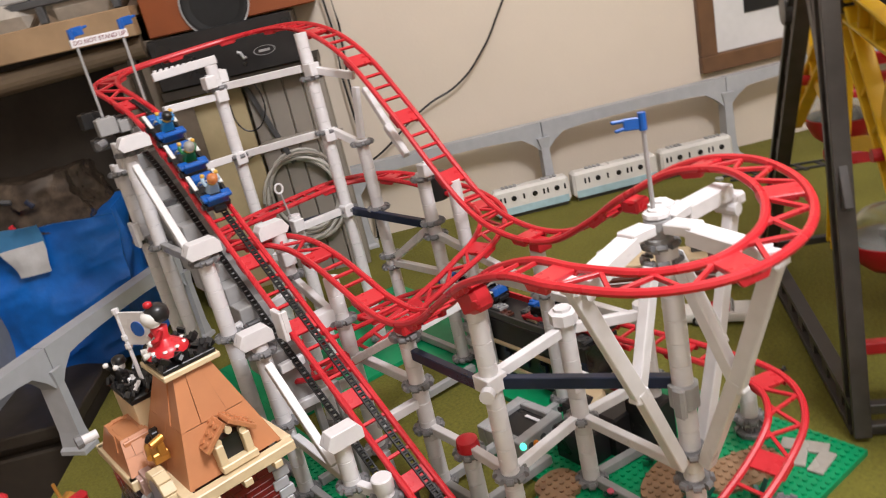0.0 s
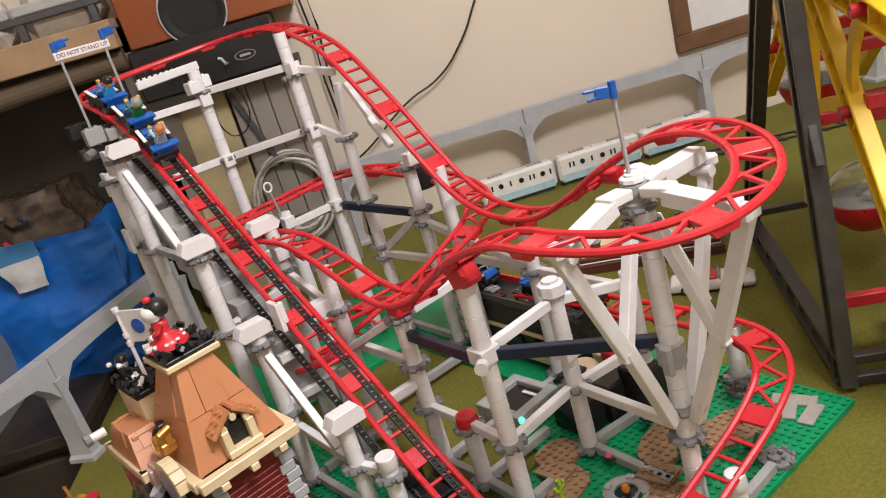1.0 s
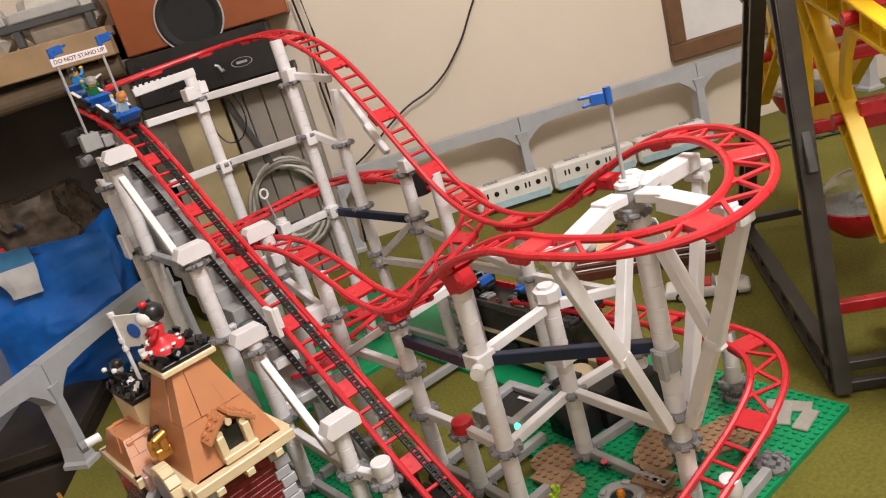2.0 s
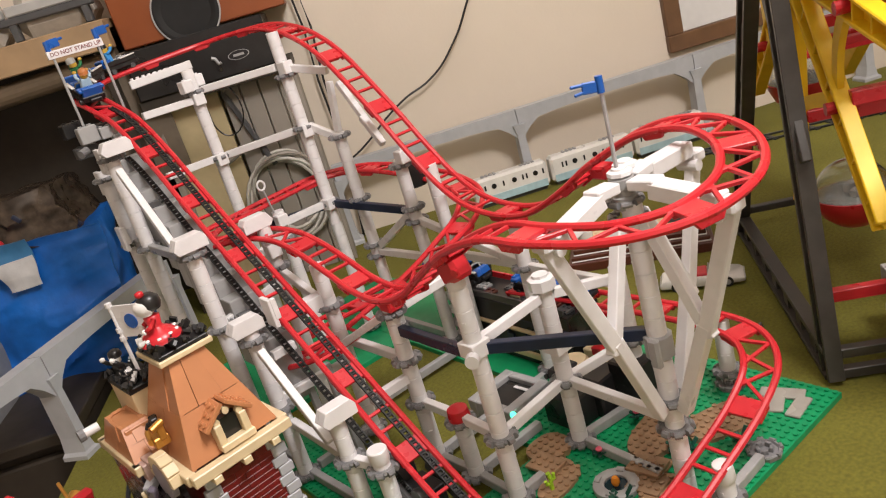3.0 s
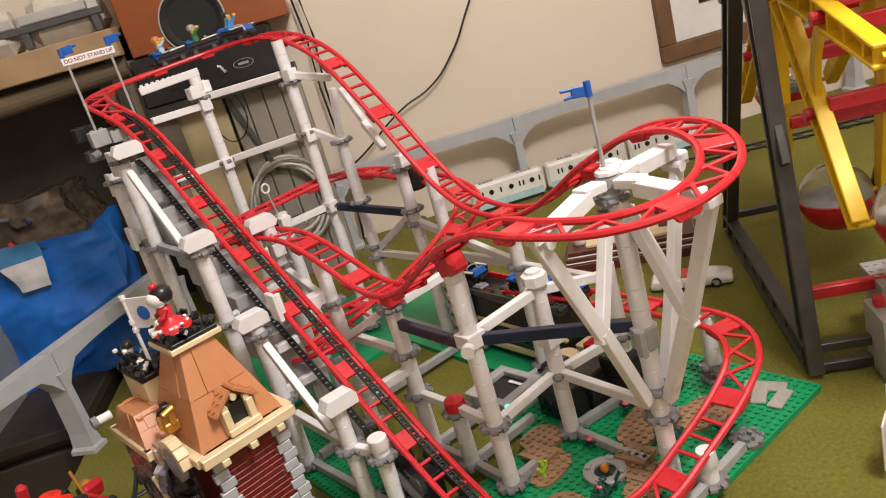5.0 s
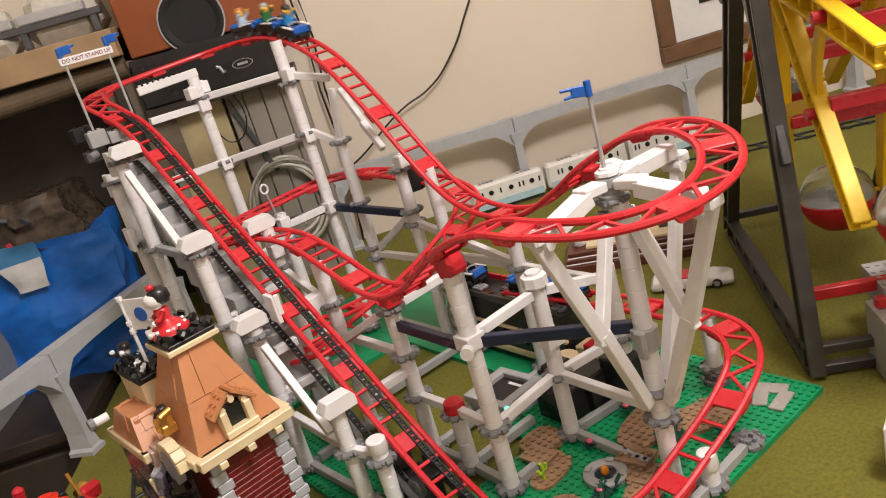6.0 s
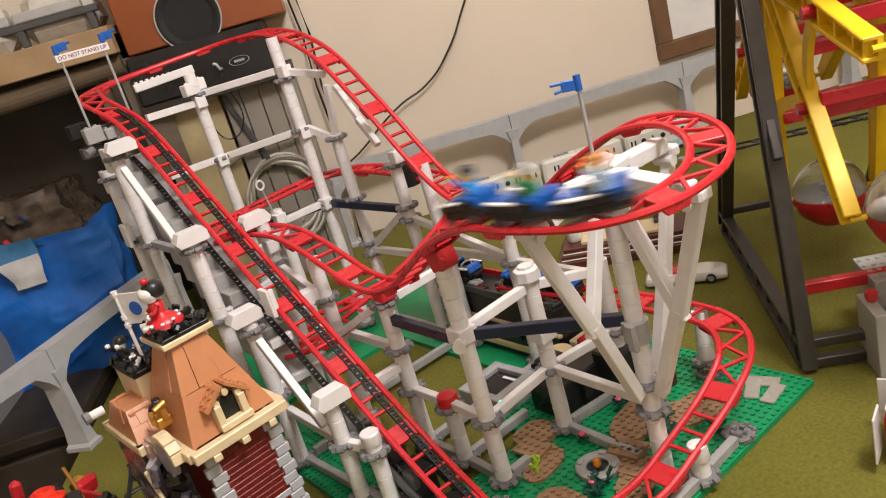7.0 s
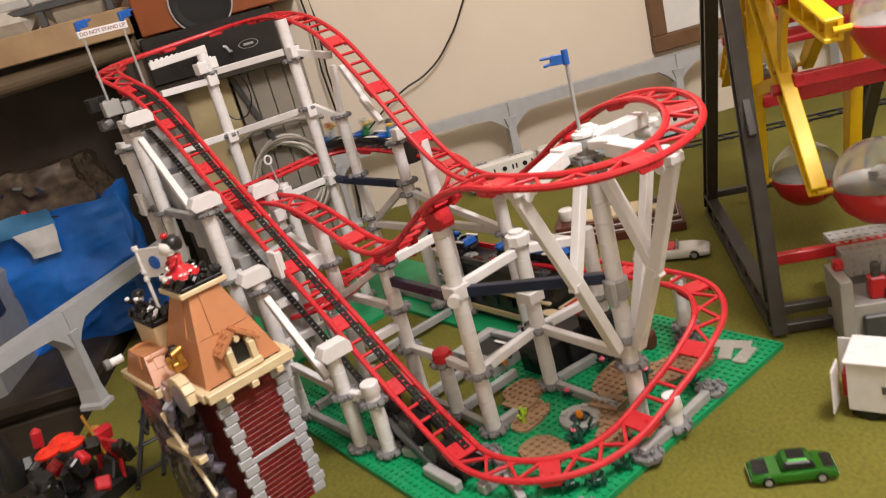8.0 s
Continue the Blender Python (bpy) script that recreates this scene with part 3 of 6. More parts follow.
# grey machinery at the head of the lift
head = thing("lift_machinery", "grey and black plastic machinery at the head of the lift", "lift machinery", at=(-0.175, 0.535, 0.39))
for i, (c, s, m) in enumerate((((-0.014, -0.01, 0), (0.022, 0.016, 0.020), GREY), ((0.006, -0.012, -0.004), (0.016, 0.016, 0.014), GREY), ((-0.020, 0.03, 0.008), (0.024, 0.022, 0.018), BLACK), ((-0.018, 0.012, -0.02), (0.026, 0.02, 0.014), DARK), ((0.010, 0.02, 0.0), (0.02, 0.03, 0.012), DARK), ((0.016, -0.02, -0.016), (0.014, 0.014, 0.014), GREY))):
    bm = bmesh.new()
    box(bm, c, s, bevel=0.001)
    for dx in (-0.25, 0.25):
        rod(bm, (c[0] + dx * s[0], c[1], c[2] + s[2] / 2), (c[0] + dx * s[0], c[1], c[2] + s[2] / 2 + 0.0017), 0.0024, n=10)
    part("block", bm, m, head)
bm = bmesh.new()
rod(bm, (-0.024, -0.02, -0.016), (-0.034, -0.026, -0.018), 0.005, n=12)
part("axle_end", bm, CLIP, head)
# stepped grey panels under the lift
steps = thing("lift_incline", "stepped light grey plastic panels beneath the lift track", "incline")
for i in range(11):
    y = 0.255 + i * 0.026
    z = np.interp(y, RAIL[150:230, 1], RAIL[150:230, 2]) - 0.064
    bm = bmesh.new()
    box(bm, (-0.160, y, z - 0.022), (0.036, 0.0262, 0.078), bevel=0.0008)
    part("panel", bm, GREY, steps)
    if i % 3 == 1:
        bm = bmesh.new()
        box(bm, (-0.172, y, z + 0.020), (0.014, 0.008, 0.008), bevel=0.001)
        rod(bm, (-0.182, y, z + 0.021), (-0.160, y, z + 0.021), 0.003, n=8)
        part("clip", bm, DARK, steps)
# lift chain: the working run on the track and the return run below it
chain = thing("lift_chain", "black plastic link chain running up the lift", "chain")
bm = bmesh.new()
for sgn in (1, -1):
    box(bm, (0, sgn * 0.0026, 0), (0.0066, 0.0012, 0.0030), bevel=0)
rod(bm, (0.0022, -0.0034, 0), (0.0022, 0.0034, 0), 0.0013, n=6)
rod(bm, (-0.0026, -0.0034, 0.0006), (-0.0026, 0.0034, 0.0006), 0.0011, n=6)
link = part("link", bm, BLACK, chain)
s_low = next(i for i in range(len(RAIL)) if RAIL[i, 1] > -0.02 and RAIL[i, 0] < -0.14) * STEP
link.matrix_basis = on_track(s_low, 0.001) @ pose(0, -0.0045, 0)
for i in range(1, 98):
    shared("link", link.data, on_track(s_low + i * 0.0069, 0.001) @ pose(0, -0.0045, 0), chain)
for i in range(12, 92):
    m = on_track(s_low + i * 0.0069)
    shared("link", link.data, Matrix.Translation((-0.016, 0, -0.038)) @ m, chain)
# white stiffener under the top straight
topbar = thing("top_girder", "white plastic girder under the top of the track", "girder", at=(-0.04, 0.612, 0.425))
bm = bmesh.new()
beam(bm, (-0.055, 0.0, 0.0), (0.030, -0.012, 0.004), 0.008, 0.011)
part("bar", bm, WHITE, topbar)
for k in range(9):
    bm = bmesh.new()
    rod(bm, (-0.05 + k * 0.008, 0, 0.005), (-0.05 + k * 0.008, 0, 0.0085), 0.0024, n=8)
    part("stud", bm, WHITE, topbar)
for at in ((-0.045, 0.553, 0.405), (-0.022, 0.566, 0.408), (-0.034, 0.556, 0.385), (-0.034, 0.556, 0.300), (0.054, 0.456, 0.395), (0.054, 0.456, 0.310), (0.050, 0.456, 0.207), (-0.100, 0.325, 0.222), (-0.024, 0.455, 0.214), (0.083, 0.296, 0.266)):
    attach(small("joint_block", "white plastic block joining column and beams", "joint block", WHITE, lambda bm: (box(bm, (0, 0, 0), (0.015, 0.015, 0.016), bevel=0.001), rod(bm, (0, 0, 0.008), (0, 0, 0.0098), 0.0026, n=10)), "joint blocks", at, random.choice((0, 8, -10))))
# thin grey mast with a ring, on top of a back column
mast = thing("ring_mast", "thin grey mast ending in a pale ring", "mast", at=(-0.028, 0.460, 0.226))
bm = bmesh.new()
rod(bm, (0, 0, 0), (-0.004, 0, 0.034), 0.0013, n=8)
part("rod", bm, GREY, mast)
bm = bmesh.new()
for k in range(16):
    a, b = k * math.tau / 16, (k + 1) * math.tau / 16
    rod(bm, (-0.0045 + 0.0052 * math.cos(a), 0, 0.0395 + 0.0062 * math.sin(a)), (-0.0045 + 0.0052 * math.cos(b), 0, 0.0395 + 0.0062 * math.sin(b)), 0.0014, n=6)
part("ring", bm, WHITE, mast)
# black lamp pot hanging beside the drop
small("black_bucket", "glossy black plastic pot beside the drop's column", "pot", BLACK, lambda bm: lathe(bm, [(0.004, -0.018), (0.016, -0.016), (0.020, 0.004), (0.018, 0.016), (0.006, 0.018)], 18), at=(0.112, 0.33, 0.232), smooth=True)

# drive unit under the foot of the lift
drive = thing("lift_drive", "black plastic drive unit at the foot of the lift", "lift drive", at=(-0.146, 0.02, 0.0064))
for c, sz, r, m, n in (((0, -0.02, 0.008), (0.030, 0.060, 0.012), 0, BLACK, "housing"), ((0, 0.045, 0.020), (0.026, 0.034, 0.030), 0, BLACK, "housing"), ((-0.018, 0.020, 0.018), (0.005, 0.090, 0.010), 28, DARK, "side_plate"), ((0.018, 0.020, 0.018), (0.005, 0.090, 0.010), 28, DARK, "side_plate"), ((0, 0.075, 0.030), (0.020, 0.020, 0.050), 0, DARK, "housing"), ((-0.024, -0.030, 0.006), (0.010, 0.050, 0.010), 0, GREY, "foot_bar"), ((0.002, -0.075, 0.006), (0.034, 0.012, 0.010), 0, GREY, "foot_bar")):
    bm = bmesh.new()
    box(bm, c, sz, pose(0, 0, 0, r, 0, 0), 0.001)
    part(n, bm, m, drive)
for y, z, r in ((-0.005, 0.018, 0.010), (0.03, 0.034, 0.010), (0.068, 0.058, 0.007)):
    bm = bmesh.new()
    lathe(bm, [(0.002, -0.003), (r, -0.003), (r + 0.0008, 0), (r, 0.003), (0.002, 0.003)], 16)
    for v in bm.verts:
        v.co = Vector((v.co.z - 0.0135, v.co.x + y, v.co.y + z))
    part("gear", bm, DARK, drive)
for y in (0.10, 0.17, 0.24):
    strut((-0.146, y, 0.012), (-0.146, y + 0.012, float(np.interp(y, RAIL[130:230, 1], RAIL[130:230, 2])) - 0.014), 0.0075, 0.0075, GREY, "slanting grey plastic beam under the lift")

# ---- garden, station and machinery on the base ----
def studs(bm, x0, x1, y0, y1, z, skip=None):
    """Rows of round knobs on a flat top."""
    for i in range(round((x1 - x0) / STUD)):
        for j in range(round((y1 - y0) / STUD)):
            x, y = x0 + (i + 0.5) * STUD, y0 + (j + 0.5) * STUD
            if skip and skip(x, y):
                continue
            ring = [(x + 0.0024 * math.cos(k * math.tau / 8), y + 0.0024 * math.sin(k * math.tau / 8)) for k in range(8)]
            a = [bm.verts.new((*p, z)) for p in ring]
            b = [bm.verts.new((*p, z + 0.0017)) for p in ring]
            bm.faces.new(b)
            for k in range(8):
                bm.faces.new((a[k], a[(k + 1) % 8], b[(k + 1) % 8], b[k]))


bm = bmesh.new()
studs(bm, -0.2, 0.184, -0.152, 0.04, 0.0064)
studs(bm, -0.2, -0.136, 0.04, 0.30, 0.0064)
studs(bm, -0.024, 0.056, 0.04, 0.152, 0.0064)
tagged(part("base_knobs", bm, GREEN, base), kind="stuff")


def path_piece(name, outline, z0, h, mat, label):
    """A flat garden piece with a rounded outline and knobs on top."""
    g = thing(name, label, "garden path", "garden path pieces")
    bm = bmesh.new()
    a = [bm.verts.new((x, y, z0)) for x, y in outline]
    b = [bm.verts.new((x, y, z0 + h)) for x, y in outline]
    bm.faces.new(a)
    top = bm.faces.new(b)
    for i in range(len(a)):
        j = (i + 1) % len(a)
        bm.faces.new((a[i], a[j], b[j], b[i]))
    part("slab", bm, mat, g)
    bm = bmesh.new()
    n = len(outline)

    def outside(x, y):
        inside = False
        for i in range(n):
            (xa, ya), (xb, yb) = outline[i], outline[(i + 1) % n]
            if (ya > y) != (yb > y) and x < (xb - xa) * (y - ya) / (yb - ya) + xa:
                inside = not inside
        return not inside
    xs, ys = [p[0] for p in outline], [p[1] for p in outline]
    x0, y0 = math.floor(min(xs) / STUD) * STUD, math.floor(min(ys) / STUD) * STUD
    studs(bm, x0, max(xs) + STUD, y0, max(ys) + STUD, z0 + h, outside)
    if bm.verts:
        part("knobs", bm, mat, g)
    else:
        bm.free()
    return g


def oval(cx, cy, rx, ry, turn=0, n=20, power=2.6):
    out = []
    for k in range(n):
        a = k * math.tau / n
        x = rx * math.copysign(abs(math.cos(a)) ** (2 / power), math.cos(a))
        y = ry * math.copysign(abs(math.sin(a)) ** (2 / power), math.sin(a))
        c, s = math.cos(radians(turn)), math.sin(radians(turn))
        out.append((cx + c * x - s * y, cy + s * x + c * y))
    return out


path_piece("garden_path", oval(-0.052, -0.010, 0.026, 0.014, 10), 0.0064, 0.0032, DKTAN, "dark tan studded path piece with a rounded outline")
path_piece("garden_path", oval(-0.085, -0.062, 0.020, 0.026, 0), 0.0064, 0.0032, DKTAN, "dark tan studded path piece with a rounded outline")
path_piece("garden_path", oval(-0.020, -0.098, 0.030, 0.017, 15), 0.0064, 0.0032, DKTAN, "dark tan studded path piece with a rounded outline")
path_piece("garden_path", oval(0.050, -0.045, 0.040, 0.022, 12), 0.0064, 0.0060, DKTAN, "dark tan studded path piece with a rounded outline")
path_piece("garden_path", oval(0.095, -0.085, 0.040, 0.022, -20), 0.0064, 0.0040, DKTAN, "dark tan studded path piece with a rounded outline")
path_piece("garden_path", oval(-0.022, 0.030, 0.022, 0.020, 0), 0.0064, 0.0060, DKTAN, "dark tan studded path piece with a rounded outline")


def flight(x, y, turn, n=2):
    g = thing("garden_steps", "stacked dark tan plates forming garden steps", "steps", "garden steps", (x, y, 0.0064), turn)
    for k in range(n):
        bm = bmesh.new()
        box(bm, (0, k * 0.006, 0.0034 + k * 0.0042), (0.032, 0.024, 0.0032), bevel=0.0003)
        studs(bm, -0.016, 0.016, k * 0.006 - 0.008, k * 0.006 + 0.008, 0.005 + k * 0.0042)
        part("plate", bm, DKTAN, g)


flight(-0.038, 0.013, 95)
flight(0.008, -0.068, 100)
flight(-0.014, -0.080, 100, 1)

fountain = thing("fountain", "round light grey fountain with dark water and an orange jewel", "fountain", at=(-0.029, -0.058, 0.0064))
bm = bmesh.new()
lathe(bm, [(0.0105, 0), (0.020, 0), (0.0205, 0.001), (0.0205, 0.006), (0.0195, 0.0068), (0.0125, 0.0068), (0.0105, 0.0058), (0.0105, 0.001)], 24)
part("rim", bm, GREY, fountain)
bm = bmesh.new()
lathe(bm, [(0.0104, 0.0005), (0.0104, 0.0035), (0.001, 0.0035)], 20)
part("water", bm, material("dark_water_plastic", (0.01, 0.03, 0.04), 0.12), fountain)
for k in range(4):
    bm = bmesh.new()
    a = k * math.tau / 4 + 0.4
    box(bm, (0.0162 * math.cos(a), 0.0162 * math.sin(a), 0.0078), (0.0055, 0.0075, 0.002), pose(0, 0, 0, 0, 0, math.degrees(a)), 0.0004)
    part("tile", bm, GREY, fountain)
bm = bmesh.new()
lathe(bm, [(0.002, 0.003), (0.0038, 0.006), (0.004, 0.009), (0.0026, 0.012), (0.0006, 0.0128)], 12)
part("jewel", bm, material("orange_jewel_plastic", (0.75, 0.26, 0.02), 0.10, vary=0.05), fountain, "translucent orange jewel")


def flower(x, y, z, mat=PINK):
    g = thing("flower", "pink plastic flower among green leaves", "flower", "flowers", (x, y, z))
    bm = bmesh.new()
    for k in range(6):
        a = k * math.tau / 6 + x * 90
        beam(bm, (0, 0, 0.0035), (0.0075 * math.cos(a), 0.0075 * math.sin(a), 0.0055 + 0.002 * (k % 2)), 0.0035, 0.0016, 0.0005)
    rod(bm, (0, 0, 0), (0, 0, 0.008), 0.0015, n=8)
    part("leaves", bm, GREEN2, g)
    bm = bmesh.new()
    lathe(bm, [(0.0012, 0.007), (0.0032, 0.008), (0.0036, 0.0098), (0.0022, 0.0112), (0.0006, 0.0114)], 10)
    part("blossom", bm, mat, g)


GREEN2 = material("dark_green_plastic", (0.006, 0.07, 0.045), 0.34, vary=0.12)
for at in ((-0.003, -0.018, 0.0064), (-0.052, -0.072, 0.0064), (0.060, -0.072, 0.0124), (0.035, -0.075, 0.0124), (-0.058, 0.048, 0.0064), (0.055, -0.018, 0.0124)):
    flower(*at)
for at in ((-0.058, -0.078), (-0.095, -0.135), (-0.112, -0.118), (-0.04, -0.074), (0.045, -0.082), (0.030, -0.085), (-0.065, -0.14), (0.075, -0.115)):
    g = small("leaf_spray", "dark green plastic leaves on the base", "plant", GREEN2, lambda bm: [beam(bm, (0, 0, 0.001), (0.010 * math.cos(k * 1.05), 0.010 * math.sin(k * 1.05), 0.006 + 0.004 * (k % 3)), 0.0045, 0.0016, 0.0005) for k in range(6)], "leaf sprays", (at[0], at[1], 0.0064), random.uniform(0, 360))


def cactus(bm):
    tube(bm, [(0, 0, 0), (0, 0, 0.006), (0.001, 0, 0.012), (0, 0.001, 0.017)], 0.0022, 8)
    tube(bm, [(0, 0, 0.008), (0.005, 0, 0.009), (0.0055, 0, 0.014)], 0.0016, 8)
    tube(bm, [(0, 0, 0.006), (-0.004, 0.001, 0.007), (-0.0045, 0.001, 0.011)], 0.0016, 8)


small("green_vine", "lime green plastic plant on the path", "plant", LIME, cactus, at=(-0.063, -0.012, 0.0096), smooth=True)
small("path_tile", "pale grey and tan angular tiles at the base's corner", "tile", material("pale_tile_plastic", (0.36, 0.34, 0.30), 0.25, vary=0.1), lambda bm: (beam(bm, (0.150, -0.090, 0.0080), (0.164, -0.128, 0.0080), 0.016, 0.003), beam(bm, (0.160, -0.130, 0.0082), (0.128, -0.134, 0.0082), 0.014, 0.003), beam(bm, (0.128, -0.118, 0.0082), (0.150, -0.108, 0.0082), 0.014, 0.003)))


def octa_lamp(bm):
    lathe(bm, [(0.0135, 0), (0.0150, 0.001), (0.0150, 0.005), (0.0125, 0.006), (0.0115, 0.004), (0.001, 0.004)], 8)
    for k in range(8):
        a = k * math.tau / 8
        rod(bm, (0.0140 * math.cos(a - 0.2), 0.0140 * math.sin(a - 0.2), 0.0055), (0.0140 * math.cos(a + 0.2), 0.0140 * math.sin(a + 0.2), 0.0055), 0.0018, n=6)
    for k in range(5):
        box(bm, (0.006 * math.cos(k * 1.26), 0.006 * math.sin(k * 1.26), 0.006), (0.003, 0.005, 0.005), pose(0, 0, 0, 0, 0, k * 72), 0.0004)


small("octagonal_foot", "grey octagonal plastic foot lying on the base", "foot", CLIP, octa_lamp, at=(0.073, -0.139, 0.0064))
for x, y in ((-0.120, -0.018), (-0.128, -0.150), (0.150, -0.060), (-0.04, -0.147)):
    small("octagonal_foot", "grey octagonal plastic foot on the base", "foot", CLIP, octa_lamp, at=(x, y, 0.0064), turn=x * 300)
small("brown_barrel", "dark brown plastic barrel beside the track", "barrel", BROWN, lambda bm: lathe(bm, [(0.009, 0), (0.010, 0.004), (0.0105, 0.010), (0.010, 0.018), (0.0085, 0.019), (0.001, 0.019)], 14), at=(0.118, -0.03, 0.0064))

# battery box with its lamp
bat = thing("battery_box", "grey plastic battery box with a black lid", "battery box", at=(0.012, 0.118, 0.0064), turn=4)
bm = bmesh.new()
for c, s in (((0, -0.026, 0.012), (0.064, 0.012, 0.024)), ((0, 0.026, 0.012), (0.064, 0.012, 0.024)), ((-0.027, 0, 0.012), (0.010, 0.04, 0.024)), ((0.027, 0, 0.012), (0.010, 0.04, 0.024))):
    box(bm, c, s, bevel=0.001)
part("case", bm, GREY, bat)
bm = bmesh.new()
box(bm, (0, 0, 0.010), (0.044, 0.040, 0.018), bevel=0.001)
part("lid", bm, BLACK, bat)
bm = bmesh.new()
box(bm, (0.012, -0.008, 0.0205), (0.004, 0.020, 0.0008), bevel=0)
part("print_bar", bm, WHITE, bat)
for k in range(3):
    bm = bmesh.new()
    rod(bm, (-0.018 + k * 0.018, -0.0322, 0.014), (-0.018 + k * 0.018, -0.031, 0.014), 0.004, n=12)
    part("pin_hole", bm, DARK, bat)
glow = bpy.data.materials.new("green_diode_glow")
glow.use_nodes = True
glow.node_tree.nodes["Principled BSDF"].inputs["Base Color"].default_value = (0.05, 0.6, 0.35, 1)
glow.node_tree.nodes["Principled BSDF"].inputs["Emission Color"].default_value = (0.10, 1.0, 0.55, 1)
glow.node_tree.nodes["Principled BSDF"].inputs["Emission Strength"].default_value = 2.5
bm = bmesh.new()
lathe(bm, [(0.003, -0.001), (0.0034, 0.002), (0.0022, 0.004), (0.0004, 0.0046)], 12, (-0.030, -0.034, 0.020))
part("diode", bm, glow, bat, "lit green diode", True)
bm = bmesh.new()
lathe(bm, [(0.003, 0), (0.0036, 0.004), (0.002, 0.007), (0.0004, 0.0075)], 12, (-0.014, -0.036, 0.012))
part("button", bm, material("orange_plastic", (0.70, 0.20, 0.01), 0.3), bat, "orange button", True)
motor = thing("motor_unit", "black plastic motor housing inside the lattice", "motor", at=(0.030, 0.045, 0.0064))
for c, s in (((0, 0, 0.018), (0.034, 0.044, 0.036)), ((0.032, -0.012, 0.022), (0.036, 0.040, 0.044)), ((0.012, 0.012, 0.045), (0.028, 0.020, 0.018)), ((0.05, -0.045, 0.030), (0.030, 0.036, 0.052))):
    bm = bmesh.new()
    box(bm, c, s, bevel=0.002)
    for k in range(3):
        rod(bm, (c[0] - s[0] / 2 - 0.0004, c[1] - 0.012 + k * 0.012, c[2]), (c[0] - s[0] / 2 + 0.002, c[1] - 0.012 + k * 0.012, c[2]), 0.003, n=10)
    part("housing", bm, BLACK, motor)
station = thing("station", "black, navy and tan plastic boarding station", "station", at=(0.118, 0.13, 0.0064))
for c, s, m, n in (((0, 0.06, 0.037), (0.052, 0.20, 0.074), BLACK, "platform_wall"), ((-0.027, 0.045, 0.012), (0.004, 0.18, 0.008), TAN, "trim"), ((-0.027, 0.045, 0.044), (0.006, 0.18, 0.004), TAN, "trim"), ((0.0, -0.06, 0.02), (0.036, 0.030, 0.030), TAN, "booth"), ((-0.02, 0.0, 0.052), (0.014, 0.08, 0.012), NAVY, "parapet"), ((0.03, -0.03, 0.055), (0.012, 0.05, 0.006), RED, "roof_strip"), ((-0.01, -0.075, 0.04), (0.03, 0.02, 0.01), RED, "booth_roof")):
    bm = bmesh.new()
    box(bm, c, s, bevel=0.001)
    part(n, bm, m, station)
for k in range(5):
    bm = bmesh.new()
    box(bm, (-0.0275, 0.0 + k * 0.03, 0.030), (0.003, 0.012, 0.012), bevel=0.0005)
    rod(bm, (-0.031, 0.0 + k * 0.03, 0.040), (-0.027, 0.0 + k * 0.03, 0.040), 0.0018, n=8)
    part("window", bm, NAVY, station)
lamp_tan = small("tan_drum", "round tan plastic drum beside the station", "drum", TAN, lambda bm: lathe(bm, [(0.014, 0), (0.016, 0.004), (0.016, 0.026), (0.013, 0.030), (0.001, 0.030)], 18), at=(0.060, 0.058, 0.028))
for k in range(9):
    bm = bmesh.new()
    box(bm, (-0.012 + 0.010 * (k % 3), -0.025 + k * 0.021, 0.0755), (0.014, 0.017, 0.0030), bevel=0.0004)
    for dx in (-0.004, 0.004):
        for dy in (-0.004, 0.004):
            rod(bm, (-0.012 + 0.010 * (k % 3) + dx, -0.025 + k * 0.021 + dy, 0.0768), (-0.012 + 0.010 * (k % 3) + dx, -0.025 + k * 0.021 + dy, 0.0786), 0.0024, n=8)
    part("floor_tile", bm, (DARK, BROWN, GREY, DARK, TAN)[k % 5], station)
for sgn in (1, -1):
    bm = bmesh.new()
    box(bm, (sgn * 0.024, 0.060, 0.0790), (0.003, 0.19, 0.008), bevel=0.0005)
    part("edge_strip", bm, (RED if sgn > 0 else DARK), station)
# stacked grey bricks beside the station
stack = thing("brick_stack", "stack of staggered white and grey plastic bricks", "brick stack", at=(0.103, 0.302, 0.0064))
for k in range(9):
    bm = bmesh.new()
    box(bm, (0.003 if k % 2 else -0.003, 0, 0.0048 + k * 0.0097), (0.018, 0.016, 0.0094), bevel=0.0006)
    part("brick", bm, GREY if k % 2 else WHITE, stack)


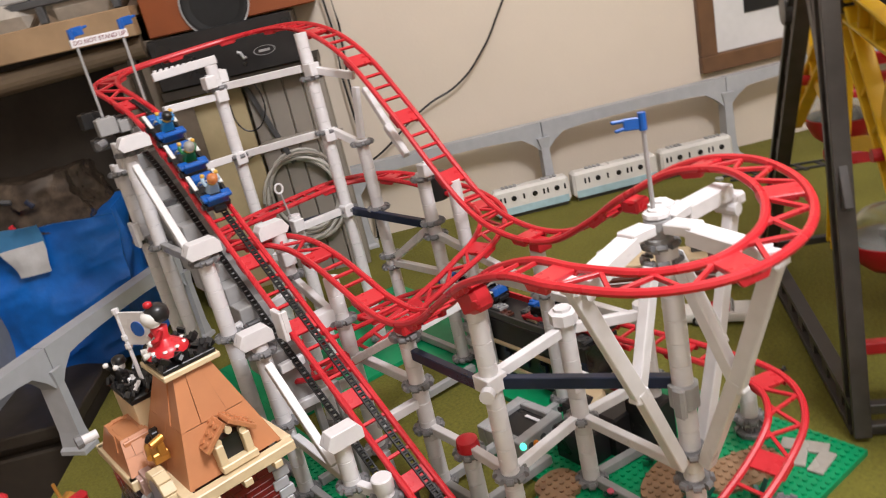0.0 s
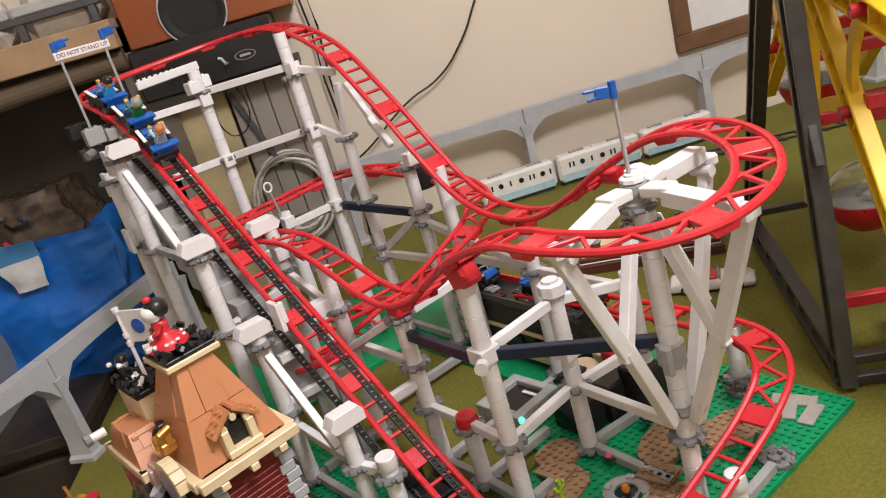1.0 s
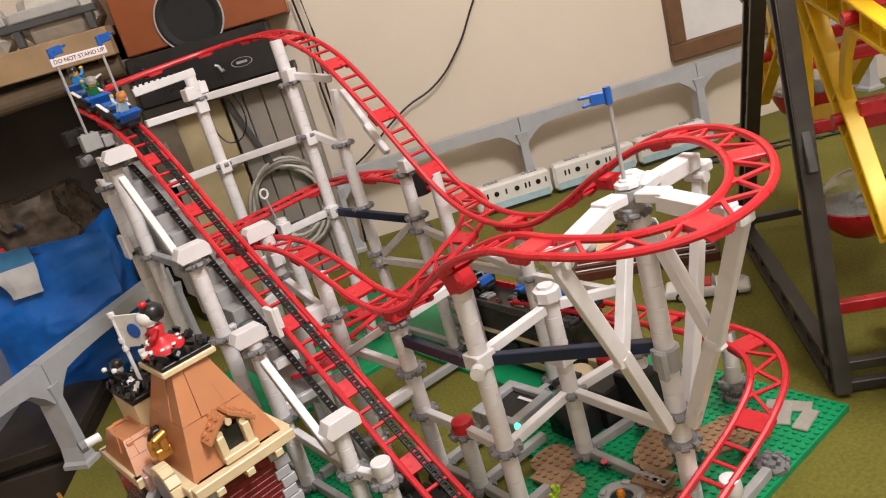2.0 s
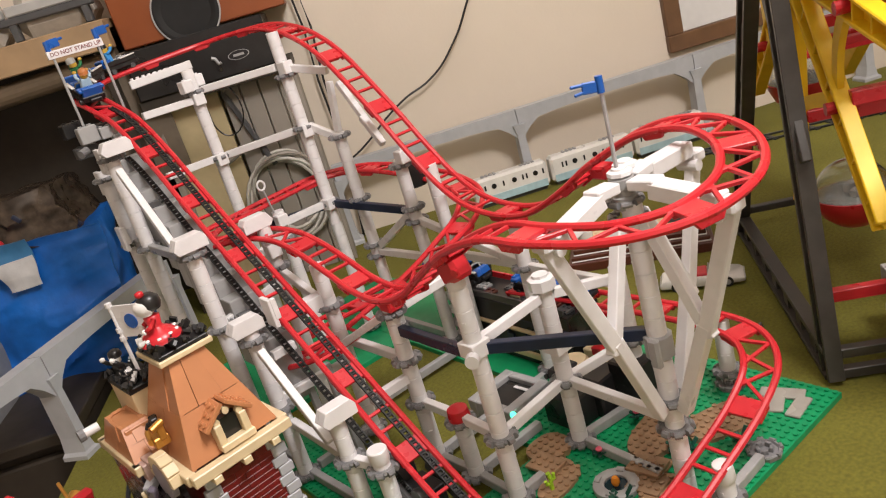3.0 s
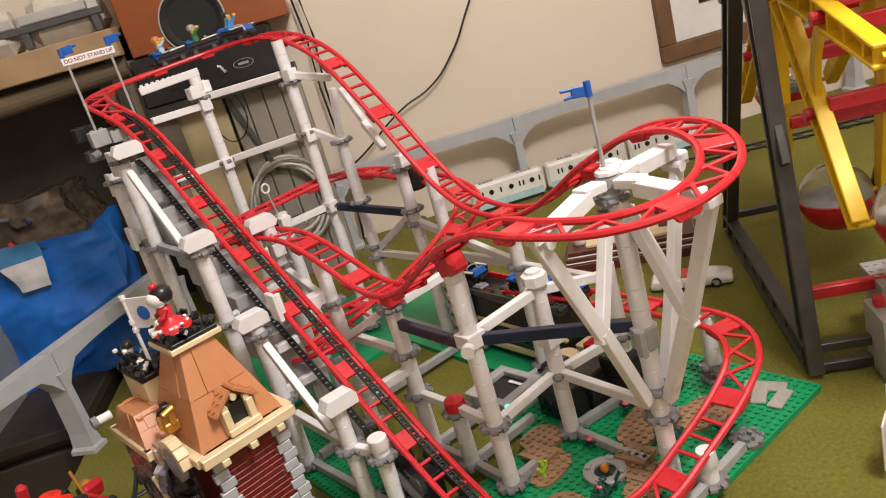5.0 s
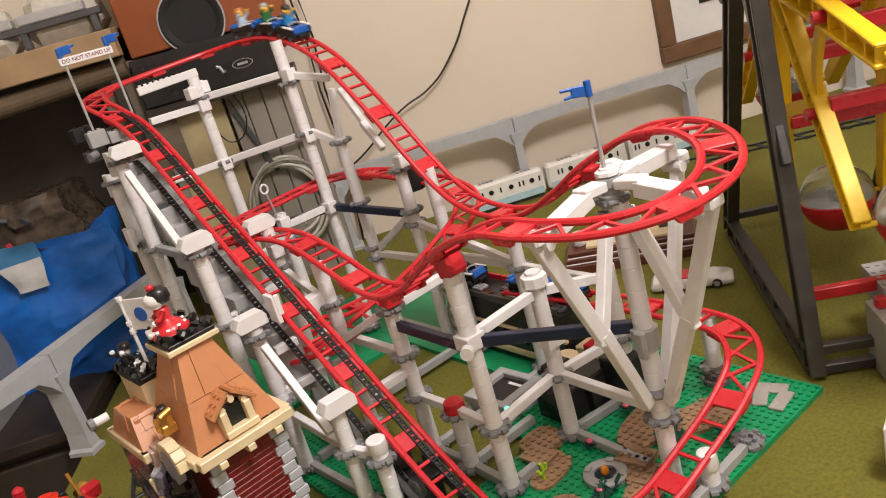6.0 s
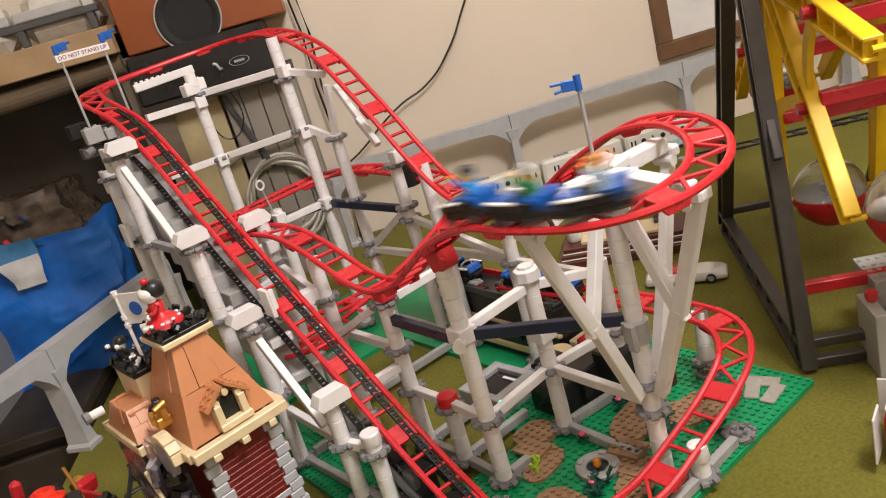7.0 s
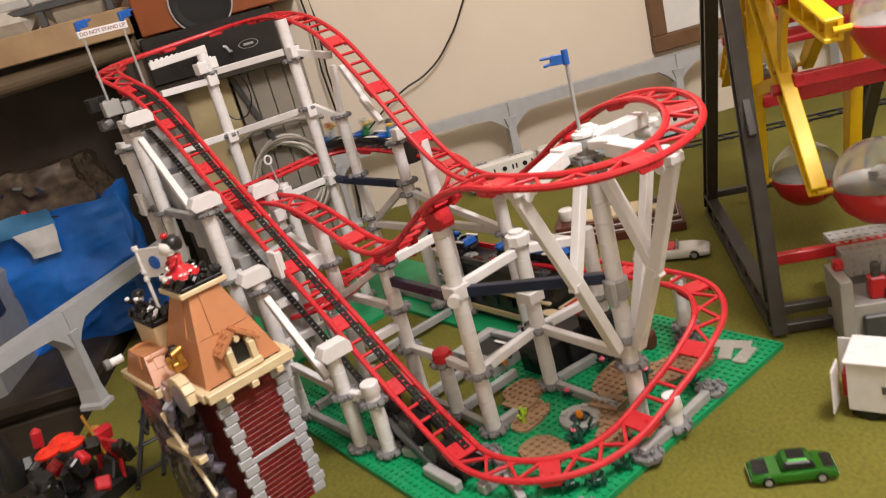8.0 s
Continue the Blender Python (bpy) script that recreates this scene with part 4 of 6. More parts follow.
# ---- coaster cars ----
def doll(name, shirt, hair, label, skin=None):
    """A plain toy figure in one mesh."""
    bm = bmesh.new()
    mats = []
    box(bm, (0, 0, 0.0065), (0.008, 0.0145, 0.013), bevel=0.001, taper=(0.85, 0.72))
    body = len(bm.faces)
    for sgn in (1, -1):
        tube(bm, [(0, sgn * 0.0065, 0.0115), (0.004, sgn * 0.0085, 0.0145), (0.007, sgn * 0.0075, 0.0185)], 0.0021, 6)
    sleeve = len(bm.faces)
    for sgn in (1, -1):
        lathe(bm, [(0.0004, -0.002), (0.0024, -0.001), (0.0024, 0.0014), (0.0004, 0.0024)], 8, (0.0072, sgn * 0.0075, 0.0195))
    arm = len(bm.faces)
    lathe(bm, [(0.0035, 0.0132), (0.0048, 0.0142), (0.0048, 0.0205), (0.0036, 0.0218), (0.001, 0.0222)], 14)
    headf = len(bm.faces)
    lathe(bm, [(0.0058, 0.0185), (0.0061, 0.0205), (0.0054, 0.0240), (0.0028, 0.0256), (0.0006, 0.0260)], 12, (-0.0012, 0, 0))
    bm.faces.ensure_lookup_table()
    for i, f in enumerate(bm.faces):
        f.material_index = 0 if i < sleeve else (1 if i < arm else (1 if i < headf else 2))
    me = bpy.data.meshes.new(name)
    bm.to_mesh(me)
    bm.free()
    for m in (shirt, skin or SKIN, hair):
        me.materials.append(m)
    return tagged(new(name, me), label, "toy figure", "riders")


SHIRT_BLUE = material("azure_plastic", (0.03, 0.25, 0.60), 0.35, vary=0.06)
SHIRT_GREEN = material("shirt_green_plastic", (0.015, 0.16, 0.05), 0.35, vary=0.06)
SHIRT_PALE = material("pale_blue_plastic", (0.40, 0.55, 0.68), 0.35, vary=0.06)
HAIR_BLACK = BLACK
HAIR_GREY = material("grey_hair_plastic", (0.33, 0.32, 0.29), 0.4)
HAIR_ORANGE = material("orange_hair_plastic", (0.55, 0.20, 0.06), 0.4)
PALE = material("white_trim_plastic", (0.78, 0.77, 0.74), 0.28, vary=0.04)


def car(name_label, riders=True, shirt=SHIRT_BLUE, hair=HAIR_BLACK):
    c = thing("coaster_car", name_label, "coaster car", "coaster cars")
    bm = bmesh.new()
    box(bm, (0, 0, 0.0065), (0.046, 0.028, 0.007), bevel=0.001)
    box(bm, (0.024, 0, 0.0055), (0.010, 0.016, 0.005), bevel=0.001)
    box(bm, (-0.024, 0, 0.0055), (0.010, 0.014, 0.005), bevel=0.001)
    part("chassis", bm, BLACK, c)
    for sgn in (1, -1):
        bm = bmesh.new()
        box(bm, (0.002, sgn * 0.0135, 0.0125), (0.040, 0.004, 0.006), bevel=0.0008)
        part("side_panel", bm, BLACK, c)
        bm = bmesh.new()
        beam(bm, (0.0, sgn * 0.0142, 0.0158), (0.022, sgn * 0.0142, 0.0165), 0.0044, 0.0018, 0.0004)
        part("side_rail", bm, PALE, c)
        bm = bmesh.new()
        box(bm, (-0.017, sgn * 0.0110, 0.0172), (0.010, 0.010, 0.004), bevel=0.0008)
        part("rear_wing", bm, BLUE, c)
        for x in (0.014, -0.014):
            bm = bmesh.new()
            rod(bm, (x, sgn * 0.0110, 0.0022), (x, sgn * 0.0155, 0.0022), 0.0034, n=12)
            part("wheel", bm, DARK, c)
    bm = bmesh.new()
    box(bm, (0.017, 0, 0.0130), (0.014, 0.024, 0.008), bevel=0.001, taper=(0.6, 0.9))
    part("nose", bm, BLUE, c)
    bm = bmesh.new()
    box(bm, (-0.020, 0, 0.0150), (0.006, 0.024, 0.012), pose(0, 0, 0, 0, -10, 0), 0.001)
    part("seat_back", bm, BLUE, c)
    bm = bmesh.new()
    tube(bm, [(0.008, -0.009, 0.014), (0.006, -0.008, 0.0185), (0.005, 0, 0.0195), (0.006, 0.008, 0.0185), (0.008, 0.009, 0.014)], 0.0012, 6)
    part("lap_bar", bm, GREY, c)
    return c


MOVING = []
for k, (lab, shirt, hair, dl) in enumerate((
        ("blue and black coaster car with white side trim leading the train", SHIRT_BLUE, HAIR_BLACK, "toy figure in blue with black hair riding the car"),
        ("blue and black coaster car with white side trim in mid-train", SHIRT_GREEN, HAIR_GREY, "toy figure in green with grey hair riding the car"),
        ("blue and black coaster car with white side trim ending the train", SHIRT_PALE, HAIR_ORANGE, "toy figure in pale blue with orange hair riding the car"))):
    MOVING.append((car(lab), doll("toy_figure", shirt, hair, dl), k))
parked = car("parked blue and black coaster car in the station")
parked.matrix_basis = on_track(0.03, 0.0)
copy_thing(parked, on_track(0.087, 0.0))
copy_thing(parked, on_track(LENGTH - 0.010, 0.0))
copy_thing(parked, on_track(LENGTH - 0.066, 0.0))

# ---- toy mansion in front of the lift ----
CX, CY = -0.277, 0.146
castle = thing("toy_mansion", "toy brick mansion tower with red walls, grey quoins and orange-brown roof", "toy building", at=(CX, CY, 0), turn=4)
castle.matrix_basis = castle.matrix_basis @ Matrix.Diagonal((0.90, 0.95, 1, 1))
bm = bmesh.new()
box(bm, (0, 0.002, 0.074), (0.074, 0.092, 0.148), bevel=0)
part("core_wall", bm, DKRED, castle)
bm = bmesh.new()
box(bm, (0, 0, 0), (0.0154, 0.0030, 0.0055), bevel=0.0003)
brick = part("brick", bm, DKRED, castle)
bm = bmesh.new()
box(bm, (0, 0, 0), (0.0150, 0.0060, 0.0088), bevel=0.0006)
quoin_l = part("quoin", bm, material("bluish_grey_plastic", (0.42, 0.43, 0.47), 0.34, vary=0.06), castle)
for o, m in ((brick, pose(-0.0245, -0.0450, 0.0027)), (quoin_l, pose(-0.034, -0.0455, 0.0048))):
    o.matrix_basis = m
for r in range(26):
    for k in range(4):
        if r or k:
            x = -0.0235 + k * 0.0156 + (0.004 if r % 2 else -0.003)
            shared("brick", brick.data, pose(min(max(x, -0.025), 0.025), -0.0450, 0.0027 + r * 0.0056), castle)
for r in range(15):
    for sx in (-1, 1):
        if r or sx > 0:
            shared("quoin", quoin_l.data, pose(sx * (0.0345 if r % 2 else 0.0315), -0.0455, 0.0048 + r * 0.0096), castle)
bm = bmesh.new()
box(bm, (0, -0.0455, 0.070), (0.066, 0.004, 0.006), bevel=0.0005)
part("string_course", bm, quoin_l.data.materials[0], castle)
# eaves and the four-sided roof of shaped slabs
for c, s in (((0, -0.056, 0.153), (0.100, 0.010, 0.009)), ((0, 0.060, 0.153), (0.100, 0.010, 0.009)), ((-0.0475, 0.002, 0.153), (0.010, 0.108, 0.009)), ((0.0475, 0.002, 0.153), (0.010, 0.108, 0.009))):
    bm = bmesh.new()
    box(bm, c, s, bevel=0.0008)
    part("eave", bm, TAN, castle)
for k in range(3):
    bm = bmesh.new()
    box(bm, (-0.030 + k * 0.030, -0.057, 0.1455), (0.008, 0.010, 0.006), bevel=0.0006)
    part("corbel", bm, TAN, castle)


def frustum_slabs(parent, cx, cy, x0, y0, z0, x1, y1, z1, dy1=0.0, rows=2, mat=NOUGAT):
    """Sloping roof slabs: each face in rows, each row in three pieces that stand 0.3 mm apart."""
    corners = [(-1, -1), (1, -1), (1, 1), (-1, 1)]
    for f in range(4):
        a, b = corners[f], corners[(f + 1) % 4]
        for r in range(rows):
            u0, u1 = r / rows, (r + 1) / rows
            cuts = [0, 0.30, 0.70, 1] if r % 2 else [0, 0.5, 1]
            for v0, v1 in zip(cuts, cuts[1:]):
                def at(u, v, push):
                    px, py = x0 + (x1 - x0) * u, y0 + (y1 - y0) * u
                    p = Vector((cx + (a[0] + (b[0] - a[0]) * v) * px, cy + (a[1] + (b[1] - a[1]) * v) * py + dy1 * u, z0 + (z1 - z0) * u))
                    out = Vector(((a[0] + b[0]) / 2, (a[1] + b[1]) / 2, 0.35)).normalized()
                    return p + out * push
                e, g = 0.003, 0.004
                quad = [(u0 + e, v0 + g * (v0 > 0)), (u0 + e, v1 - g * (v1 < 1)), (u1 - e, v1 - g * (v1 < 1)), (u1 - e, v0 + g * (v0 > 0))]
                push = 0.0011 if (v0 > 0 and v1 < 1) else 0.0
                bm = bmesh.new()
                lo = [bm.verts.new(at(u, v, push - 0.004)) for u, v in quad]
                hi = [bm.verts.new(at(u, v, push)) for u, v in quad]
                bm.faces.new(lo)
                bm.faces.new(hi)
                for i in range(4):
                    bm.faces.new((lo[i], lo[(i + 1) % 4], hi[(i + 1) % 4], hi[i]))
                part("roof_slab", bm, mat, parent)


frustum_slabs(castle, 0, 0.002, 0.044, 0.050, 0.157, 0.017, 0.021, 0.236)
bm = bmesh.new()
box(bm, (0, 0.002, 0.196), (0.050, 0.058, 0.074), bevel=0, taper=(0.45, 0.5))
part("roof_core", bm, NOUGAT, castle)
bm = bmesh.new()
box(bm, (0, 0.002, 0.2385), (0.052, 0.054, 0.005), bevel=0.0008)
part("roof_cap", bm, TAN, castle)
bm = bmesh.new()
box(bm, (0, 0.002, 0.2425), (0.048, 0.050, 0.004), bevel=0.0006)
for k in range(70):
    x, y = random.uniform(-0.024, 0.024), random.uniform(-0.024, 0.028)
    if max(abs(x), abs(y - 0.002)) > 0.014:
        m = pose(0, 0, 0, random.uniform(-50, 50), random.uniform(-50, 50), random.uniform(0, 180))
        box(bm, (x, y, 0.246 + random.uniform(0, 0.006)), (0.007, 0.0028, 0.0045), m, 0)
part("roof_cresting", bm, BLACK, castle, "black ornamental cresting")
# dormer on the brick side
dorm = part("dormer", (lambda b: (box(b, (0.012, -0.050, 0.162), (0.034, 0.012, 0.006), bevel=0.0006), box(b, (-0.001, -0.048, 0.173), (0.007, 0.012, 0.018), bevel=0.0006), box(b, (0.024, -0.048, 0.173), (0.007, 0.012, 0.018), bevel=0.0006), b)[-1])(bmesh.new()), TAN, castle, "tan dormer frame")
bm = bmesh.new()
box(bm, (0.0115, -0.042, 0.173), (0.020, 0.010, 0.020), bevel=0)
part("dormer_opening", bm, BLACK, dorm)
for sgn in (-1, 1):
    m = pose(0.0115 + sgn * 0.0125, -0.041, 0.189, 0, sgn * 38, 0)
    bm = bmesh.new()
    box(bm, (0, 0, 0), (0.027, 0.026, 0.0036), bevel=0.0004)
    for i in range(3):
        for j in range(3):
            rod(bm, (-0.008 + i * 0.008, -0.008 + j * 0.008, 0.0016), (-0.008 + i * 0.008, -0.008 + j * 0.008, 0.0034), 0.0024, n=8)
    o = part("dormer_roof", bm, NOUGAT, dorm)
    o.matrix_basis = m
for k in range(3):
    bm = bmesh.new()
    rod(bm, (0.0 + k * 0.0115, -0.052, 0.1835 + (0.006 if k == 1 else 0)), (0.0 + k * 0.0115, -0.047, 0.1835 + (0.006 if k == 1 else 0)), 0.0032, n=10)
    part("dormer_knob", bm, TAN, dorm)
dorm.matrix_basis = pose(-0.010, 0, 0)
# lower wing with its own roof
DUSK = material("dusky_plastic", (0.060, 0.055, 0.066), 0.22, vary=0.4, second=(0.20, 0.18, 0.25), second_scale=60)
bm = bmesh.new()
box(bm, (-0.052, 0.062, 0.074), (0.034, 0.076, 0.148), bevel=0)
part("wing_wall", bm, DUSK, castle)
for c, s in (((-0.068, 0.060, 0.153), (0.010, 0.094, 0.009)), ((-0.056, 0.017, 0.153), (0.034, 0.010, 0.009)), ((-0.056, 0.106, 0.153), (0.034, 0.010, 0.009))):
    bm = bmesh.new()
    box(bm, c, s, bevel=0.0008)
    part("eave", bm, TAN, castle)
frustum_slabs(castle, -0.052, 0.058, 0.018, 0.040, 0.157, 0.012, 0.022, 0.184, 0.0)
bm = bmesh.new()
box(bm, (-0.050, 0.058, 0.168), (0.026, 0.052, 0.028), bevel=0.0006)
part("wing_roof_top", bm, NOUGAT, castle)
bm = bmesh.new()
box(bm, (-0.024, 0.074, 0.181), (0.034, 0.056, 0.044), bevel=0.0006)
part("wing_attic", bm, TAN, castle)
bm = bmesh.new()
box(bm, (-0.025, 0.074, 0.205), (0.034, 0.058, 0.005), bevel=0.0006)
for k in range(50):
    m = pose(0, 0, 0, random.uniform(-50, 50), random.uniform(-50, 50), random.uniform(0, 180))
    box(bm, (-0.025 + random.uniform(-0.017, 0.017), 0.074 + random.uniform(-0.028, 0.028), 0.209 + random.uniform(0, 0.005)), (0.007, 0.0028, 0.0045), m, 0)
part("wing_cresting", bm, BLACK, castle, "black ornamental cresting")
bm = bmesh.new()
for k in range(9):
    rod(bm, (-0.033 + 0.004 * (k % 3), 0.052 + k * 0.005, 0.211), (-0.029 + 0.004 * (k % 2), 0.055 + k * 0.005, 0.2145), 0.0020, n=6)
part("white_trinkets", bm, WHITE, castle)
# clock arch, gold ornament and a black crest on the side facing the street
for k in range(7):
    bm = bmesh.new()
    a = math.pi * (k + 0.5) / 7
    box(bm, (-0.056, -0.016 + 0.020 * math.cos(a), 0.148 + 0.020 * math.sin(a)), (0.012, 0.0095, 0.007), pose(0, 0, 0, math.degrees(a) - 90, 0, 0), 0.0006)
    part("arch_stone", bm, TAN, castle)
bm = bmesh.new()
rod(bm, (-0.062, -0.016, 0.148), (-0.056, -0.016, 0.148), 0.0165, n=20)
part("clock_face", bm, material("lilac_grey_plastic", (0.30, 0.28, 0.34), 0.25), castle)
bm = bmesh.new()
box(bm, (-0.058, 0.010, 0.158), (0.010, 0.020, 0.006), bevel=0.0006)
box(bm, (-0.064, 0.014, 0.150), (0.006, 0.014, 0.016), bevel=0.0006)
part("pink_ledge", bm, material("rosy_grey_plastic", (0.50, 0.34, 0.30), 0.3), castle)
gold = part("gold_crest", (lambda b: (box(b, (-0.046, -0.002, 0.176), (0.014, 0.018, 0.009), bevel=0.001), box(b, (-0.044, -0.009, 0.184), (0.007, 0.006, 0.014), bevel=0.001), rod(b, (-0.052, -0.012, 0.190), (-0.040, -0.010, 0.192), 0.0032), rod(b, (-0.054, -0.006, 0.178), (-0.050, 0.010, 0.180), 0.003), b)[-1])(bmesh.new()), GOLD, castle, "pearl gold crest")
bm = bmesh.new()
for k in range(7):
    box(bm, (-0.040 + 0.003 * math.sin(k * 2.1), 0.014 + k * 0.0022, 0.180 + 0.004 * math.cos(k * 1.7)), (0.006, 0.006, 0.008), pose(0, 0, 0, k * 40, k * 25, 0), 0.0008)
part("black_crest", bm, BLACK, castle)
bm = bmesh.new()
rod(bm, (-0.070, 0.090, 0.176), (-0.084, 0.090, 0.176), 0.0042, n=12)
part("spout", bm, WHITE, castle)
bm = bmesh.new()
rod(bm, (-0.084, 0.090, 0.176), (-0.090, 0.090, 0.176), 0.0056, n=10)
part("spout_tip", bm, CLIP, castle)
for k in range(46):
    bm = bmesh.new()
    box(bm, (-0.056 - random.uniform(0, 0.016), random.uniform(-0.046, 0.03), 0.004 + 0.0030 * k), (random.uniform(0.006, 0.014), random.uniform(0.006, 0.016), random.uniform(0.006, 0.016)), pose(0, 0, 0, random.uniform(-25, 25), random.uniform(-25, 25), random.uniform(0, 60)), 0.001)
    part("side_stone", bm, (DUSK, BLACK, quoin_l.data.materials[0])[0 if k % 3 else 1 + (k % 2) * (k % 5 == 0)], castle)
bm = bmesh.new()
beam(bm, (-0.072, -0.048, 0.100), (-0.074, 0.030, 0.098), 0.010, 0.006)
beam(bm, (-0.074, -0.046, 0.060), (-0.074, 0.020, 0.132), 0.004, 0.004)
part("porch_rail", bm, TAN, castle)
banner = thing("banner", "white banner with a plain blue patch on a white pole", "banner", at=(-0.300, 0.206, 0.207))
bm = bmesh.new()
rod(bm, (0, 0, 0), (0, 0, 0.070), 0.0017, n=8)
for z in (0.036, 0.044, 0.068):
    rod(bm, (0, 0, z), (0, 0, z + 0.004), 0.003, n=8)
part("pole", bm, WHITE, banner)
bm = bmesh.new()
box(bm, (0.0095, -0.0155, 0.054), (0.034, 0.0016, 0.030), pose(0, 0, 0, 0, 0, -60), 0.0003)
part("cloth", bm, WHITE, banner)
bm = bmesh.new()
m = pose(0.0085, -0.0160, 0.054, 90, 0, -60)
bmesh.ops.create_cone(bm, cap_ends=True, segments=20, radius1=0.0068, radius2=0.0068, depth=0.0008, matrix=m)
part("patch", bm, BLUE, banner, "round blue patch")
def seated_doll(name, label):
    """A plain toy figure in a wide dress, in one mesh."""
    bm = bmesh.new()
    stops = []
    lathe(bm, [(0.017, 0.0), (0.0175, 0.002), (0.012, 0.007), (0.0062, 0.011), (0.0052, 0.013), (0.0066, 0.021), (0.003, 0.0225)], 18)
    for sgn in (1, -1):
        tube(bm, [(0, sgn * 0.0065, 0.0195), (0.004, sgn * 0.010, 0.0150), (0.009, sgn * 0.0075, 0.0125)], 0.0022, 8)
    stops.append(len(bm.faces))
    for k in range(9):
        a = k * math.tau / 9
        lathe(bm, [(0.0018, 0.0), (0.0018, 0.0012), (0.0006, 0.0014)], 8, (0.0142 * math.cos(a), 0.0142 * math.sin(a), 0.0050 if k % 2 else 0.0044))
    lathe(bm, [(0.004, 0.0225), (0.0082, 0.026), (0.0088, 0.031), (0.0070, 0.035), (0.002, 0.037)], 16, (0.0022, 0, 0))
    for sgn in (1, -1):
        tube(bm, [(0.006, sgn * 0.004, 0.003), (0.018, sgn * 0.006, 0.004)], 0.0026, 8)
        lathe(bm, [(0.0008, -0.002), (0.0030, 0.0), (0.0008, 0.0026)], 8, (0.0098, sgn * 0.0072, 0.0125))
    stops.append(len(bm.faces))
    lathe(bm, [(0.0076, 0.026), (0.0094, 0.030), (0.0088, 0.036), (0.005, 0.0395), (0.001, 0.040)], 16, (-0.0022, 0, 0))
    stops.append(len(bm.faces))
    lathe(bm, [(0.001, 0.0385), (0.0036, 0.0400), (0.0032, 0.0430), (0.001, 0.044)], 12, (0.002, 0.002, 0))
    bm.faces.ensure_lookup_table()
    for i, f in enumerate(bm.faces):
        f.material_index = 0 if i < stops[0] else 1 if i < stops[1] else 2 if i < stops[2] else 0
    me = bpy.data.meshes.new(name)
    bm.to_mesh(me)
    bm.free()
    for m in (RED, PALE, BLACK):
        me.materials.append(m)
    return tagged(new(name, me), label, "toy figure", "toy figures")


d1 = seated_doll("toy_figure", "toy figure in a red spotted dress on the mansion roof")
d1.matrix_basis = pose(-0.284, 0.146, 0.250, 0, 0, 172)
d2 = doll("toy_figure", BLACK, BLACK, "toy figure in a black suit on the mansion's wing", PALE)
d2.matrix_basis = pose(-0.310, 0.228, 0.2072, 0, 0, 200)
for o in (d1, d2):
    o["group"] = "toy figures"

# ---- monorail viaducts and train ----
VIADUCT = material("monorail_grey_plastic", (0.42, 0.43, 0.45), 0.36, vary=0.05, second=(0.36, 0.37, 0.39), second_scale=6)


def viaduct(name, origin, along, spans, span, z, deck=0.034, deep=0.020, label="", slim=1.0):
    """A beam bridge: deck pieces with arched undersides, and a flared pier at each joint."""
    g = thing(name, label, "toy bridge")
    d = Vector(along).normalized()
    side = Vector((-d.y, d.x, 0))
    o = Vector(origin)
    for k in range(spans):
        bm = bmesh.new()
        n = 18
        rows = []
        for i in range(n + 1):
            u = i / n
            x = k * span + 0.0008 + u * (span - 0.0016)
            sag = deck * (0.62 + 0.38 * abs(2 * u - 1) ** 3.2) + 0.030 * max(0, abs(2 * u - 1) - 0.82) / 0.18
            rows.append([o + d * x + side * sg * deep / 2 + Vector((0, 0, zz)) for sg, zz in ((-1, z), (1, z), (1, z - sag), (-1, z - sag))])
        vs = [[bm.verts.new(p) for p in r] for r in rows]
        for a, b in zip(vs, vs[1:]):
            for i in range(4):
                bm.faces.new((a[i], a[(i + 1) % 4], b[(i + 1) % 4], b[i]))
        bm.faces.new(vs[0])
        bm.faces.new(vs[-1])
        part("deck", bm, VIADUCT, g)
    for k in range(spans + 1):
        bm = bmesh.new()
        c = o + d * (k * span)
        prof = [(0.0, 0.030), (0.006, 0.030), (0.010, 0.021), (0.030, 0.015), (z - 0.05, 0.0125), (z - 0.030, 0.020)]
        prof = [(pz, pw * slim) for pz, pw in prof]
        rings = []
        for h, w in prof:
            rings.append([bm.verts.new(c + d * sx * w * 0.62 + side * sy * (deep / 2 + w * 0.35) + Vector((0, 0, h))) for sx, sy in ((-1, -1), (1, -1), (1, 1), (-1, 1))])
        for a, b in zip(rings, rings[1:]):
            for i in range(4):
                bm.faces.new((a[i], a[(i + 1) % 4], b[(i + 1) % 4], b[i]))
        bm.faces.new(rings[0])
        bm.faces.new(rings[-1])
        part("pier", bm, VIADUCT, g)
    return g


viaduct("monorail_viaduct", at_wall(-0.379, 0), WX, 4, 0.377, 0.164, label="light grey plastic monorail viaduct along the wall")
LD = Vector((0.236, 0.186, 0)).normalized()
viaduct("monorail_viaduct", Vector((-0.345, 0.592, 0)) - LD * 0.30, LD, 2, 0.30, 0.150, 0.032, 0.024, slim=0.72, label="light grey plastic monorail viaduct at the table's corner")
TRAINW = material("monorail_white_plastic", (0.74, 0.72, 0.68), 0.3, vary=0.04)
SEA = material("pale_blue_print", (0.42, 0.60, 0.66), 0.4, vary=0.1)
mono = thing("toy_monorail", "white toy monorail train with dark windows and pale blue stripe", "toy train", at=at_wall(0, 0.035), turn=WALL_TURN)
